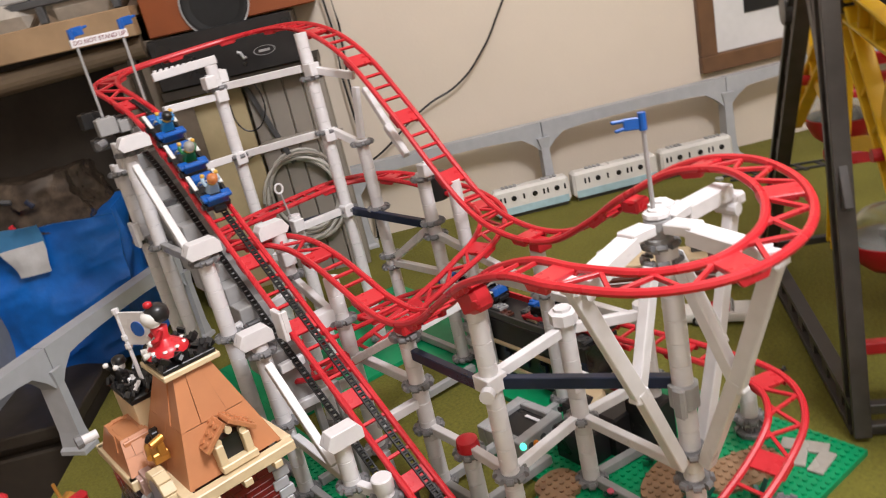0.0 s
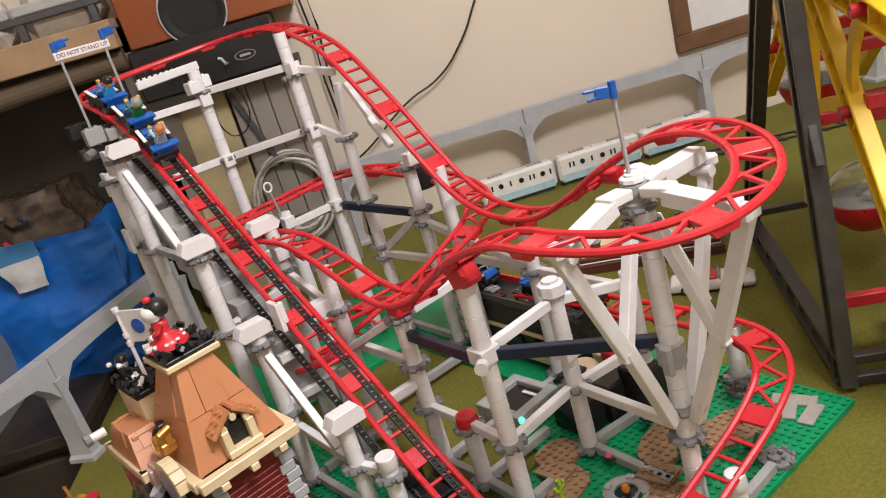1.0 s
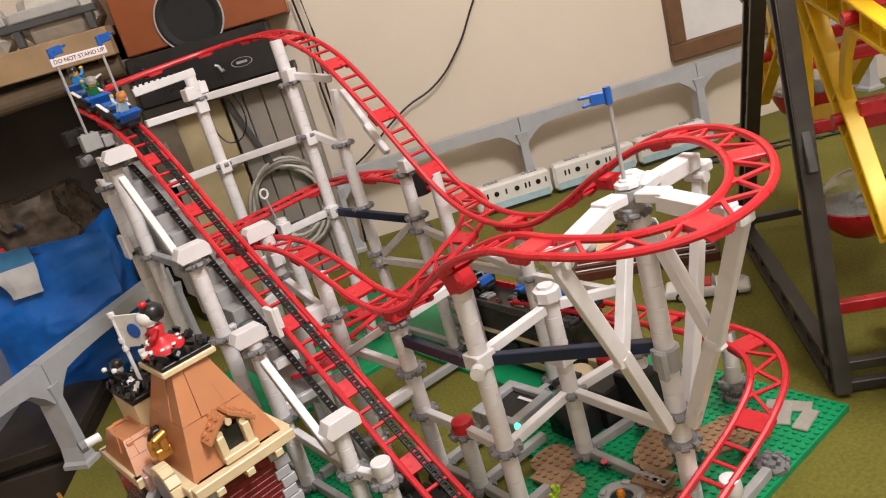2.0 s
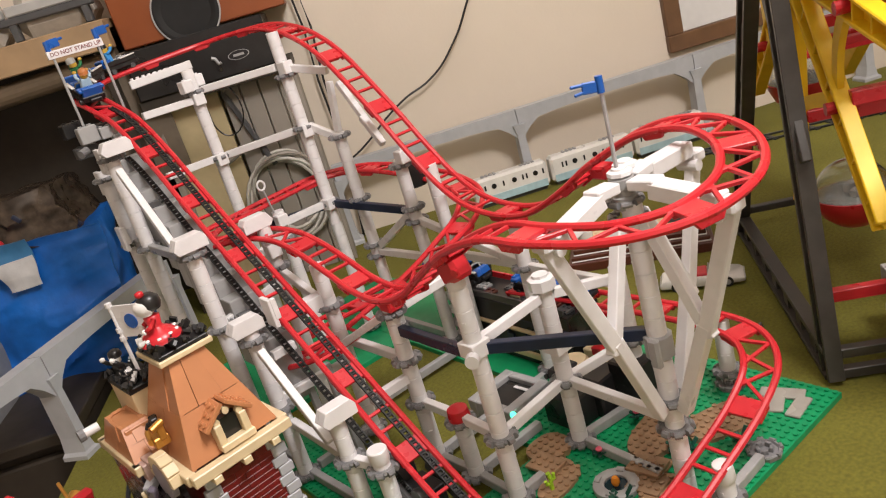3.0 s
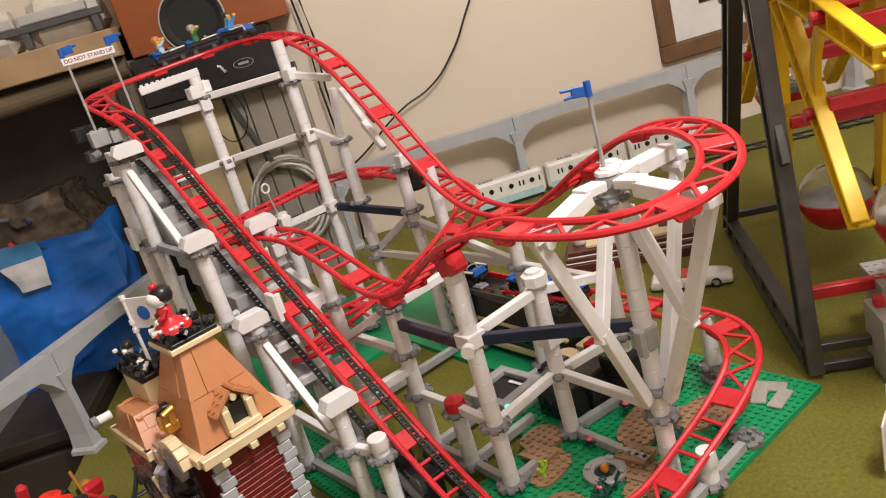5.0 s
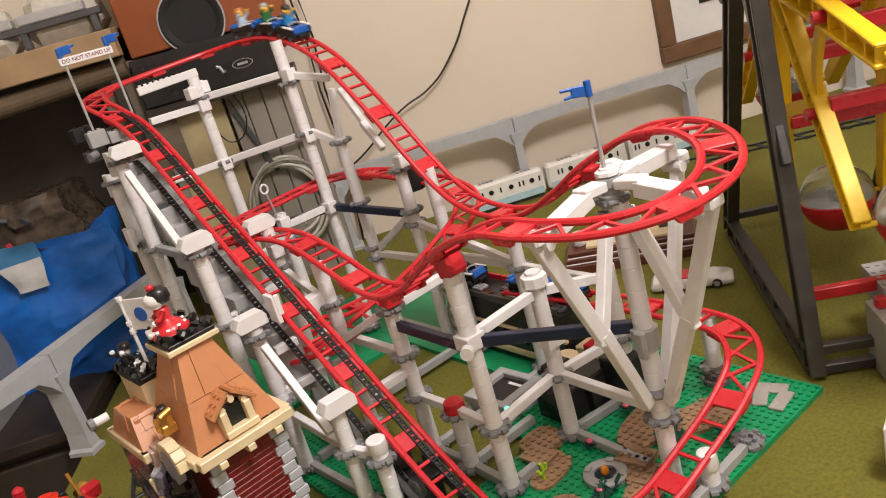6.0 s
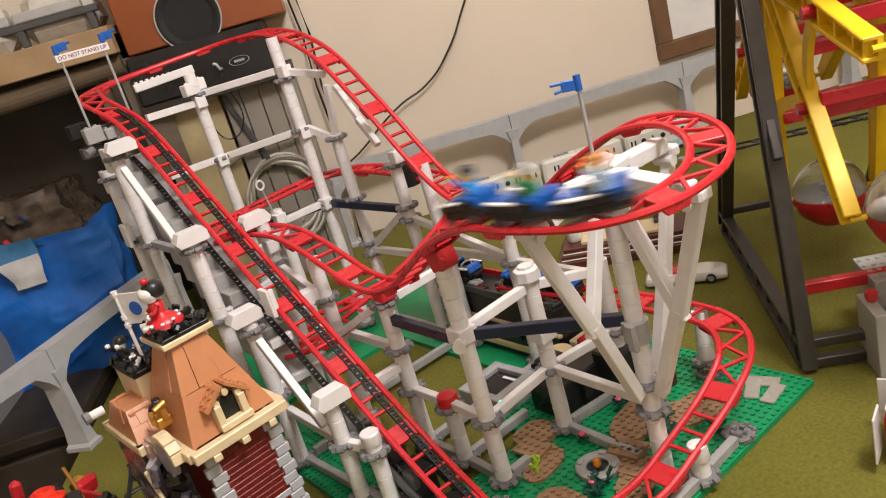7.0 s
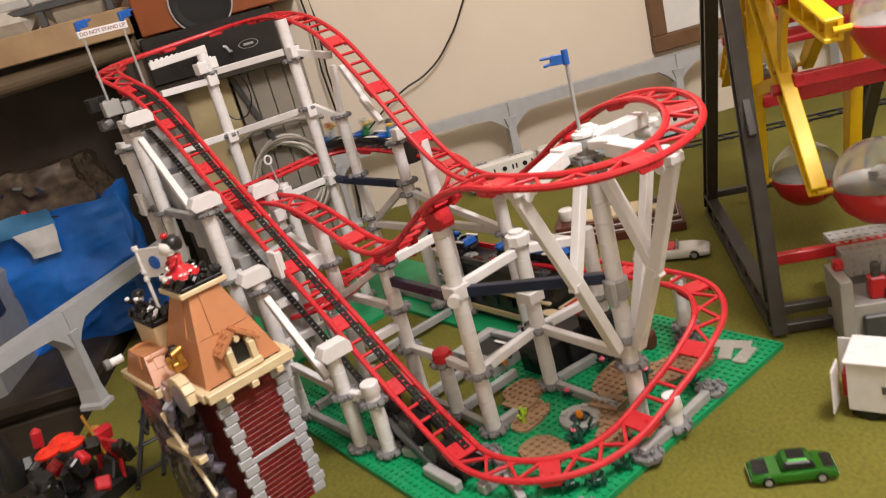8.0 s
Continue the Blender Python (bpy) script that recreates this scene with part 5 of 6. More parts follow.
for k, (a0, a1) in enumerate(((-0.128, 0.026), (0.031, 0.205), (0.210, 0.36))):
    bm = bmesh.new()
    c, w = (a0 + a1) / 2, a1 - a0
    box(bm, (c, 0, 0.034), (w, 0.034, 0.050), bevel=0.005, taper=(0.98, 0.86))
    car_body = part("carriage", bm, TRAINW, mono)
    bm = bmesh.new()
    box(bm, (c, -0.0168, 0.016), (w - 0.012, 0.001, 0.014), pose(0, 0, 0, 0, 0, 0), 0)
    part("stripe", bm, SEA, car_body)
    for x, kind in ((-0.062, 0), (-0.054, 0), (-0.036, 1), (-0.016, 0), (0.006, 1), (0.024, 0), (0.032, 0), (0.050, 1), (0.066, 0)):
        if abs(x) < w / 2 - 0.010:
            bm = bmesh.new()
            if kind:
                rod(bm, (c + x, -0.0170, 0.040), (c + x, -0.0150, 0.040), 0.0050, n=16)
            else:
                box(bm, (c + x, -0.0162, 0.040), (0.0034, 0.0012, 0.0110), pose(0, 0, 0, 4, 0, 0), 0.0005)
            part("window", bm, BLACK, car_body)
    for x in (-0.052, -0.044, -0.036, -0.028, 0.028, 0.036, 0.044, 0.052):
        bm = bmesh.new()
        box(bm, (c + x, 0, 0.0605), (0.005, 0.012, 0.003), bevel=0.0005)
        box(bm, (c + x, 0, 0.0600), (0.008, 0.003, 0.002), bevel=0.0003)
        part("roof_vent", bm, GREY, car_body)
    bm = bmesh.new()
    box(bm, (c, 0, 0.0045), (w * 0.9, 0.020, 0.009), bevel=0.001)
    part("bogie", bm, DARK, car_body)

# ---- the toy big wheel ----
WH = Vector((0.207, -0.133, 0))
U, N = Vector((0.733, 0.680, 0)), Vector((0.680, -0.733, 0))


def wheel_at(k, o, z):
    return WH + U * k + N * o + Vector((0, 0, z))


STEEL = material("charcoal_plastic", (0.042, 0.039, 0.036), 0.36, vary=0.15, second=(0.060, 0.056, 0.051), second_scale=30)


def ladder_leg(parent, p, q, w, t, holes, mat=STEEL):
    """A flat leg with a row of oval holes, from p to q."""
    p, q = Vector(p), Vector(q)
    m = axes(q - p, N)
    L = (q - p).length
    bm = bmesh.new()
    for sgn in (-1, 1):
        box(bm, (L / 2, sgn * (w / 2 - t * 0.30), 0), (L, t * 0.6, t * 1.5), bevel=0.0006)
    for k in range(holes + 1):
        x = L * k / holes
        box(bm, (min(max(x, 0.008), L - 0.008), 0, 0), (L / holes * 0.42, w - t, t * 0.7), bevel=0.001)
    for v in bm.verts:
        v.co = p + m.to_3x3() @ v.co
    return part("leg", bm, mat, parent)


bigwheel = thing("toy_big_wheel", "toy big wheel with charcoal legs, yellow spokes and red cabins", "toy ferris wheel")
for o in (0.0, 0.20):
    ladder_leg(bigwheel, wheel_at(0, o, 0.004), wheel_at(0.062, o, 0.46), 0.026, 0.010, 9)
    ladder_leg(bigwheel, wheel_at(0.40, o, 0.004), wheel_at(0.082, o, 0.46), 0.030, 0.010, 9)
    ladder_leg(bigwheel, wheel_at(0.0, o, 0.018), wheel_at(0.40, o, 0.020), 0.034, 0.010, 8)
    bm = bmesh.new()
    beam(bm, wheel_at(0.01, o, 0.22), wheel_at(0.10, o, 0.40), 0.008, 0.012)
    part("brace", bm, STEEL, bigwheel)
for k, z in ((0.0, 0.030), (0.0, 0.008), (0.40, 0.030)):
    bm = bmesh.new()
    beam(bm, wheel_at(k, 0.0, z), wheel_at(k, 0.20, z), 0.010, 0.010)
    part("crossbar", bm, STEEL, bigwheel)
bm = bmesh.new()
beam(bm, wheel_at(0.035, 0.0, 0.072), wheel_at(0.035, 0.20, 0.072), 0.010, 0.012)
part("red_crossbar", bm, RED, bigwheel)
HK, HZ, RW = 0.165, 0.372, 0.285
bm = bmesh.new()
rod(bm, wheel_at(HK, -0.01, HZ), wheel_at(HK, 0.21, HZ), 0.014, n=18)
part("axle", bm, STEEL, bigwheel)
ANG = [-77, -133, -171, -215, -255, 60, 15, -37]
DOME = material("clear_dome_plastic", (0.9, 0.92, 0.90), 0.06, vary=0.0, transmission=0.95)
for i, a in enumerate(ANG):
    c, s = math.cos(radians(a)), math.sin(radians(a))
    for o in (0.045, 0.155):
        spoke = None
        bm = bmesh.new()
        e = 0.014
        p0 = lambda r, off, dz=0.0: wheel_at(HK + r * c - off * s, o + dz, HZ + r * s + off * c)
        beam(bm, p0(0.02, e), p0(RW, 0.008), 0.004, 0.015, 0.001, N)
        beam(bm, p0(0.02, -e), p0(RW, -0.008), 0.004, 0.015, 0.001, N)
        out = 0.005 if o < 0.1 else -0.005
        web = [bm.verts.new(p0(r, f, out + d)) for d in (-0.002, 0.002) for r, f in ((0.02, e), (RW, 0.008), (RW, -0.008), (0.02, -e))]
        for q in ((0, 1, 2, 3), (4, 5, 6, 7), (0, 1, 5, 4), (1, 2, 6, 5), (2, 3, 7, 6), (3, 0, 4, 7)):
            bm.faces.new([web[i] for i in q])
        spoke = part("spoke", bm, YELLOW, bigwheel)
        for r in (0.06, 0.10, 0.14, 0.18, 0.22, 0.26, 0.28):
            w = e + (0.008 - e) * (r - 0.02) / (RW - 0.02)
            bm = bmesh.new()
            beam(bm, p0(r, -w), p0(r, w), 0.003, 0.011, 0.0006, N)
            part("rib", bm, YELLOW, spoke)
        bm = bmesh.new()
        rod(bm, p0(0.166, 0, -0.014), p0(0.166, 0, 0.014), 0.0060, n=12)
        part("red_peg", bm, RED, spoke)
    for r in (0.166, 0.10):
        bm = bmesh.new()
        for d in ((-0.012, 0.012) if r > 0.15 else (0.0,)):
            beam(bm, wheel_at(HK + r * c - d * s, 0.050, HZ + r * s + d * c), wheel_at(HK + r * c - d * s, 0.150, HZ + r * s + d * c), 0.012, 0.013 if r > 0.15 else 0.007)
        part("tie_bar", bm, RED, bigwheel)
    # curved yellow rim piece between neighbouring spokes
    for o in (0.045, 0.155):
        bm = bmesh.new()
        a2 = ANG[(i + 1) % len(ANG)]
        pts = []
        for q in range(7):
            aa = radians(a + (((a2 - a + 180) % 360) - 180) * q / 6)
            rr = 0.155 - 0.018 * math.sin(math.pi * q / 6)
            pts.append(wheel_at(HK + rr * math.cos(aa), o, HZ + rr * math.sin(aa)))
        for p, q in zip(pts, pts[1:]):
            beam(bm, p, q, 0.014, 0.006, 0, N)
        part("rim", bm, YELLOW, bigwheel)
    if i in (0, 1, 2, 3, 7):
        cab = thing("gondola", "round toy gondola with red bowl and clear dome", "gondola", "gondolas", wheel_at(HK + RW * c, 0.100, HZ + RW * s))
        bm = bmesh.new()
        lathe(bm, [(0.006, -0.040), (0.020, -0.036), (0.034, -0.024), (0.0415, -0.008), (0.0425, 0.0), (0.0405, 0.0)], 32)
        part("bowl", bm, RED, cab, "", True)
        bm = bmesh.new()
        lathe(bm, [(0.040, -0.002), (0.040, 0.0005), (0.001, 0.0005)], 32)
        part("deck", bm, LGREY, cab)
        bm = bmesh.new()
        prof = [(0.0418 * math.cos(t), 0.0418 * math.sin(t)) for t in np.linspace(0.02, 1.5, 10)]
        inner = [(max(r - 0.0010, 0.0005), max(z - 0.0008, 0.001)) for r, z in prof]
        lathe(bm, prof + inner[::-1], 32)
        part("dome", bm, DOME, cab, "clear plastic dome", True).visible_shadow = False
        for sx in (-1, 1):
            bm = bmesh.new()
            rod(bm, N * (sx * 0.042), N * (sx * 0.056), 0.003, n=8)
            part("pivot", bm, YELLOW, cab)
        bm = bmesh.new()
        box(bm, (0.006, 0.004, 0.006), (0.020, 0.010, 0.010), bevel=0.001)
        box(bm, (-0.008, -0.008, 0.005), (0.014, 0.010, 0.008), bevel=0.001)
        part("seat", bm, GREY, cab)

# ---- toy vehicles and small buildings ----
def toy_car(name, at, turn, length, width, height, paint, label, open_top=False, dark_lid=False):
    g = thing(name, label, "toy car", "toy cars", at, turn)
    L, W, H = length, width, height
    bm = bmesh.new()
    n = 14
    prof = [(-0.5, 0.30, 0.80), (-0.47, 0.50, 0.94), (-0.30, 0.60, 1.0), (0.0, 0.56, 1.0), (0.28, 0.55, 1.0), (0.45, 0.46, 0.95), (0.5, 0.30, 0.82)]
    rows = []
    for x, z, w in prof:
        rows.append([bm.verts.new((x * L, sy * w * W / 2 * k, zz * H)) for sy, k, zz in ((-1, 0.92, 0.14), (-1, 1, 0.34), (-1, 0.86, z), (1, 0.86, z), (1, 1, 0.34), (1, 0.92, 0.14))])
    for a, b in zip(rows, rows[1:]):
        for i in range(6):
            bm.faces.new((a[i], a[(i + 1) % 6], b[(i + 1) % 6], b[i]))
    bm.faces.new(rows[0])
    bm.faces.new(rows[-1])
    bmesh.ops.bevel(bm, geom=list(bm.edges), offset=0.0008, segments=2, affect="EDGES")
    body = part("body", bm, paint, g, "", True)
    for x in (-0.30, 0.30):
        for sy in (-1, 1):
            bm = bmesh.new()
            r = H * 0.24
            rod(bm, (x * L, sy * W * 0.36, r), (x * L, sy * W * 0.49, r), r, n=16)
            tyre = part("wheel", bm, BLACK, g)
            bm = bmesh.new()
            rod(bm, (x * L, sy * W * 0.485, r), (x * L, sy * W * 0.498, r), r * 0.55, n=12)
            part("hubcap", bm, GREY, tyre)
    if open_top:
        bm = bmesh.new()
        box(bm, (-0.04 * L, 0, 0.60 * H), (0.22 * L, 0.62 * W, 0.16 * H), bevel=0.001)
        part("seats", bm, RED, g, "red seats")
        bm = bmesh.new()
        box(bm, (0.10 * L, 0, 0.68 * H), (0.012 * L, 0.7 * W, 0.22 * H), pose(0, 0, 0, 0, -28, 0), 0.0004)
        part("windscreen", bm, GREY, g)
    else:
        bm = bmesh.new()
        box(bm, (-0.06 * L, 0, 0.76 * H), (0.44 * L, 0.76 * W, 0.42 * H), bevel=0.002, taper=(0.62, 0.80))
        part("cabin", bm, paint, g)
        bm = bmesh.new()
        box(bm, (-0.06 * L, 0, 0.775 * H), (0.40 * L, 0.775 * W, 0.28 * H), bevel=0.001, taper=(0.72, 0.86))
        part("glass", bm, BLACK, g)
    if dark_lid:
        for x, l in ((0.36, 0.17), (-0.40, 0.12)):
            bm = bmesh.new()
            box(bm, (x * L, 0, 0.55 * H), (l * L, 0.62 * W, 0.05 * H), bevel=0.0004)
            part("lid_panel", bm, BLACK, g, "black painted panel")
        bm = bmesh.new()
        box(bm, (-0.06 * L, 0, 0.975 * H), (0.20 * L, 0.40 * W, 0.02 * H), bevel=0.0003)
        part("sunroof", bm, BLACK, g)
    for x in (-0.495, 0.495):
        bm = bmesh.new()
        box(bm, (x * L, 0, 0.30 * H), (0.02 * L, 0.80 * W, 0.09 * H), bevel=0.0006)
        part("bumper", bm, GREY, g)
    return g


toy_car("toy_car", (0.343, 0.100, 0), -56, 0.104, 0.040, 0.028, material("white_enamel", (0.72, 0.71, 0.68), 0.18, vary=0.04, coat=0.5), "white open-top toy car with red seats on the felt", True)
toy_car("toy_car", (0.008, -0.254, 0), -48 + 180, 0.067, 0.029, 0.021, material("metallic_green_enamel", (0.03, 0.20, 0.02), 0.22, metal=0.55, vary=0.12, coat=0.6), "metallic green toy car with black roof panels", False, True)
boat = thing("display_plinth", "dark red stepped plinth with white lines and a tan top", "toy building", at=(0.402, 0.243, 0), turn=-51)
for k, (w, d, z, h, m, nm) in enumerate(((0.205, 0.085, 0.007, 0.014, BROWN, "base"), (0.196, 0.076, 0.0155, 0.002, PALE, "white_line"), (0.195, 0.075, 0.0195, 0.006, BROWN, "step"), (0.188, 0.068, 0.0237, 0.002, PALE, "white_line"), (0.186, 0.066, 0.028, 0.007, BROWN, "step"), (0.130, 0.050, 0.034, 0.005, TAN, "top"))):
    bm = bmesh.new()
    box(bm, (0, 0, z), (w, d, h), bevel=0.0008)
    part(nm, bm, m, boat)
bm = bmesh.new()
box(bm, (0.055, 0.005, 0.040), (0.022, 0.012, 0.008), bevel=0.001)
rod(bm, (0.048, 0.005, 0.044), (0.048, 0.005, 0.054), 0.004)
part("small_fitting", bm, DARK, boat)
bm = bmesh.new()
lathe(bm, [(0.010, 0), (0.012, 0.003), (0.012, 0.018), (0.009, 0.020), (0.001, 0.020)], 18, (-0.075, 0.0, 0.032))
part("round_badge", bm, PALE, boat)
depot = thing("toy_depot", "light grey studded toy building with red figures", "toy building", at=(0.300, -0.200, 0), turn=-47)
for c, s in (((0.05, 0.02, 0.062), (0.18, 0.060, 0.030)), ((0.05, 0.03, 0.026), (0.16, 0.050, 0.052)), ((-0.052, -0.036, 0.034), (0.012, 0.050, 0.068)), ((0.0, -0.036, 0.020), (0.10, 0.048, 0.040))):
    bm = bmesh.new()
    box(bm, c, s, bevel=0.0008)
    part("wall", bm, LGREY, depot)
bm = bmesh.new()
for k in range(20):
    for j in range(4):
        x = -0.036 + k * 0.0085
        rod(bm, (x, -0.0112, 0.051 + j * 0.0073), (x, -0.0098, 0.051 + j * 0.0073), 0.0022, n=6)
        rod(bm, (x, -0.002 + j * 0.014, 0.0768), (x, -0.002 + j * 0.014, 0.0785), 0.0024, n=8)
tagged(part("wall_knobs", bm, LGREY, depot), kind="stuff")
for c, s, m in (((-0.02, -0.046, 0.052), (0.016, 0.014, 0.024), RED), ((-0.02, -0.046, 0.070), (0.008, 0.010, 0.016), DARK), ((-0.050, -0.030, 0.074), (0.010, 0.010, 0.012), RED), ((0.010, -0.045, 0.046), (0.05, 0.03, 0.012), DARK), ((0.0, -0.064, 0.015), (0.08, 0.006, 0.030), DARK)):
    bm = bmesh.new()
    box(bm, c, s, bevel=0.002)
    part("fitting", bm, m, depot)
van = thing("toy_van", "white toy box van with its rear doors open", "toy van", at=(0.131, -0.288, 0), turn=-75)
van.matrix_basis = van.matrix_basis @ Matrix.Scale(0.71, 4)
for c, s, m, nm in (((0.0, 0.0, 0.046), (0.105, 0.062, 0.066), WHITE, "box"), ((0, 0, 0.009), (0.100, 0.056, 0.010), BLACK, "chassis"), ((-0.062, 0.036, 0.046), (0.024, 0.0025, 0.060), WHITE, "door"), ((-0.066, -0.030, 0.044), (0.0025, 0.034, 0.060), WHITE, "door"), ((-0.056, 0.004, 0.038), (0.010, 0.040, 0.034), RED, "cargo"), ((0.0, 0.0, 0.0805), (0.112, 0.068, 0.004), WHITE, "roof")):
    bm = bmesh.new()
    box(bm, c, s, bevel=0.001)
    part(nm, bm, m, van)
for x in (-0.03, 0.03):
    for sy in (-1, 1):
        bm = bmesh.new()
        rod(bm, (x, sy * 0.022, 0.010), (x, sy * 0.030, 0.010), 0.010, n=16)
        part("wheel", bm, BLACK, van)
bm = bmesh.new()
box(bm, (0.01, -0.0315, 0.046), (0.05, 0.001, 0.010), bevel=0)
part("print_bar", bm, DARK, van)
# black and red toys at the table's corner
ship = thing("toy_ship", "black toy ship with red sails and roses", "toy ship", at=(-0.425, 0.330, 0), turn=30)
for k in range(34):
    bm = bmesh.new()
    box(bm, (random.uniform(-0.05, 0.05), random.uniform(-0.045, 0.045), random.uniform(0.02, 0.070)), (random.uniform(0.010, 0.026), random.uniform(0.008, 0.020), random.uniform(0.010, 0.026)), pose(0, 0, 0, random.uniform(-40, 40), random.uniform(-40, 40), random.uniform(0, 90)), 0.002)
    part("deck_piece", bm, RED if k % 9 == 2 else BLACK, ship)
for c, s, m, nm in (((0, 0, 0.014), (0.10, 0.07, 0.028), BLACK, "hull"), ((0.035, -0.02, 0.040), (0.004, 0.04, 0.05), RED, "sail"), ((0.050, -0.005, 0.060), (0.026, 0.012, 0.020), RED, "flag"), ((0.02, 0.06, 0.075), (0.012, 0.012, 0.026), RED, "flag")):
    bm = bmesh.new()
    box(bm, c, s, pose(0, 0, 0, 8, 6, 0), 0.004)
    part(nm, bm, m, ship)
for x, y in ((0.0, -0.022), (-0.016, -0.004), (0.006, 0.0)):
    bm = bmesh.new()
    lathe(bm, [(0.004, 0), (0.013, 0.002), (0.014, 0.005), (0.009, 0.008), (0.005, 0.006), (0.001, 0.009)], 16, (x, y, 0.080))
    rose = part("rose", bm, material("scarlet_plastic", (0.75, 0.03, 0.012), 0.3) if x == 0 else bpy.data.materials["scarlet_plastic"], ship, "scarlet rose", True)
bm = bmesh.new()
rod(bm, (0.028, -0.03, 0.03), (0.036, -0.005, 0.095), 0.0018)
rod(bm, (0.050, 0.01, 0.055), (0.060, 0.012, 0.058), 0.010)
part("gold_fittings", bm, GOLD, ship)
bm = bmesh.new()
lathe(bm, [(0.014, 0), (0.016, 0.012), (0.012, 0.050), (0.006, 0.070), (0.001, 0.072)], 16, (-0.03, 0.05, 0.05))
part("black_hood", bm, BLACK, ship, "", True)
rails = thing("floor_rails", "dark grey toy rails lying on the felt", "toy rails")
for o in (0.0, 0.030):
    bm = bmesh.new()
    beam(bm, (-0.250 + o, 0.66, 0.002), (-0.375 + o, 0.30, 0.002), 0.005, 0.004)
    part("rail", bm, BLACK, rails)
for k in range(5):
    bm = bmesh.new()
    y = 0.33 + k * 0.068
    x = -0.375 + (y - 0.30) * 0.347
    beam(bm, (x - 0.006, y, 0.0015), (x + 0.036, y, 0.0015), 0.007, 0.0025)
    part("sleeper", bm, BLACK, rails)
far_rails = thing("floor_rails", "dark grey toy rails lying on the felt behind the big wheel", "toy rails")
for o in (0.0, 0.032):
    bm = bmesh.new()
    beam(bm, at_wall(0.30, 0.115 + o, 0.002), at_wall(0.95, 0.285 + o, 0.002), 0.005, 0.004)
    part("rail", bm, BLACK, far_rails)
for k in range(18):
    bm = bmesh.new()
    u = (k + 0.5) / 18
    beam(bm, at_wall(0.30 + 0.65 * u, 0.107 + 0.17 * u, 0.0012), at_wall(0.30 + 0.65 * u, 0.155 + 0.17 * u, 0.0012), 0.010, 0.0022)
    part("sleeper", bm, BLACK, far_rails)
small("black_fence", "small black curly plastic fence on the felt", "fence", BLACK, lambda bm: [tube(bm, [(0.012 * k, 0, 0), (0.012 * k + 0.004, 0.002, 0.010), (0.012 * k + 0.008, -0.002, 0.016), (0.012 * k + 0.012, 0, 0.006)], 0.0022, 6) for k in range(4)], at=(-0.325, 0.42, 0), turn=70)
small("insect_toy", "tiny dark toy insect on the felt", "toy insect", DARK, lambda bm: (box(bm, (0, 0, 0.002), (0.008, 0.003, 0.003)), tube(bm, [(0, -0.004, 0), (0, 0, 0.003), (0, 0.004, 0)], 0.0007, 5)), at=(0.272, -0.02, 0), turn=20)
small("grey_ring", "tiny pale plastic ring on the felt", "plastic ring", LGREY, lambda bm: lathe(bm, [(0.004, 0), (0.0075, 0), (0.0075, 0.004), (0.004, 0.004)], 14), at=(0.80, 0.42, 0))

# ---- speaker, shelf and things behind the layout ----
VENEER = material("orange_brown_veneer", (0.24, 0.062, 0.016), 0.38, vary=0.10, scale=14, second=(0.19, 0.048, 0.012), second_scale=5)
OAK = material("rough_pine_wood", (0.36, 0.24, 0.13), 0.65, vary=0.15, scale=22, second=(0.24, 0.15, 0.075), second_scale=9, bump=0.2, bump_scale=60)
# brown board with the shade of its place put into the colour
SHADEWOOD = material("shade_brown_board", (0.030, 0.022, 0.014), 0.6, vary=0.15)
CREAM = material("yellowish_cream_board", (0.48, 0.39, 0.22), 0.6, vary=0.05)
TAUPE = material("taupe_grey_board", (0.27, 0.24, 0.205), 0.6, vary=0.12, scale=8, second=(0.20, 0.18, 0.155), second_scale=6)


def on_wall(name, label, category, a, b, z=0.0):
    return thing(name, label, category, at=at_wall(a, b, z), turn=WALL_TURN)


WOOFER = material("matt_black_cone", (0.006, 0.006, 0.006), 0.75, vary=0.2)
spk = on_wall("loudspeaker", "orange-brown veneered loudspeaker with a black woofer", "loudspeaker", -0.497, 0.12, 0.470)
bm = bmesh.new()
box(bm, (0, 0.10, 0.20), (0.272, 0.20, 0.40), bevel=0.002)
part("cabinet", bm, VENEER, spk)
for r0, r1, y, m, nm in ((0.0, 0.054, -0.001, WOOFER, "woofer"),):
    bm = bmesh.new()
    lathe(bm, [(0.052, 0.0), (0.054, 0.003), (0.050, 0.005), (0.046, 0.004), (0.020, -0.012), (0.016, -0.008), (0.008, -0.005), (0.001, -0.004)], 40)
    for v in bm.verts:
        v.co = Vector((v.co.x - 0.020, -v.co.z - 0.001, v.co.y + 0.034))
    w = part("woofer", bm, m, spk, "black woofer cone", True)
    bm = bmesh.new()
    lathe(bm, [(0.052, 0.002), (0.0555, 0.002), (0.0555, 0.0045), (0.052, 0.0045)], 48, caps=False)
    for v in bm.verts:
        v.co = Vector((v.co.x - 0.020, -v.co.z, v.co.y + 0.034))
    part("trim_ring", bm, GREY, w)
deckbox = on_wall("black_player", "black electronic box under the loudspeaker with an oval badge", "hi-fi unit", -0.522, 0.13, 0.385)
bm = bmesh.new()
box(bm, (0, 0.10, 0.041), (0.234, 0.20, 0.082), bevel=0.002)
part("case", bm, BLACK, deckbox)
bm = bmesh.new()
lathe(bm, [(0.0165, 0), (0.018, 0), (0.018, 0.0012), (0.0165, 0.0012)], 28, caps=False)
for v in bm.verts:
    v.co = Vector((v.co.x * 1.0 + 0.062, -v.co.z - 0.0008, v.co.y * 0.42 + 0.030))
badge = part("badge", bm, GREY, deckbox, "pale oval badge")
bm = bmesh.new()
box(bm, (0.062, -0.0012, 0.030), (0.018, 0.001, 0.004), bevel=0)
part("badge_bar", bm, GREY, badge)
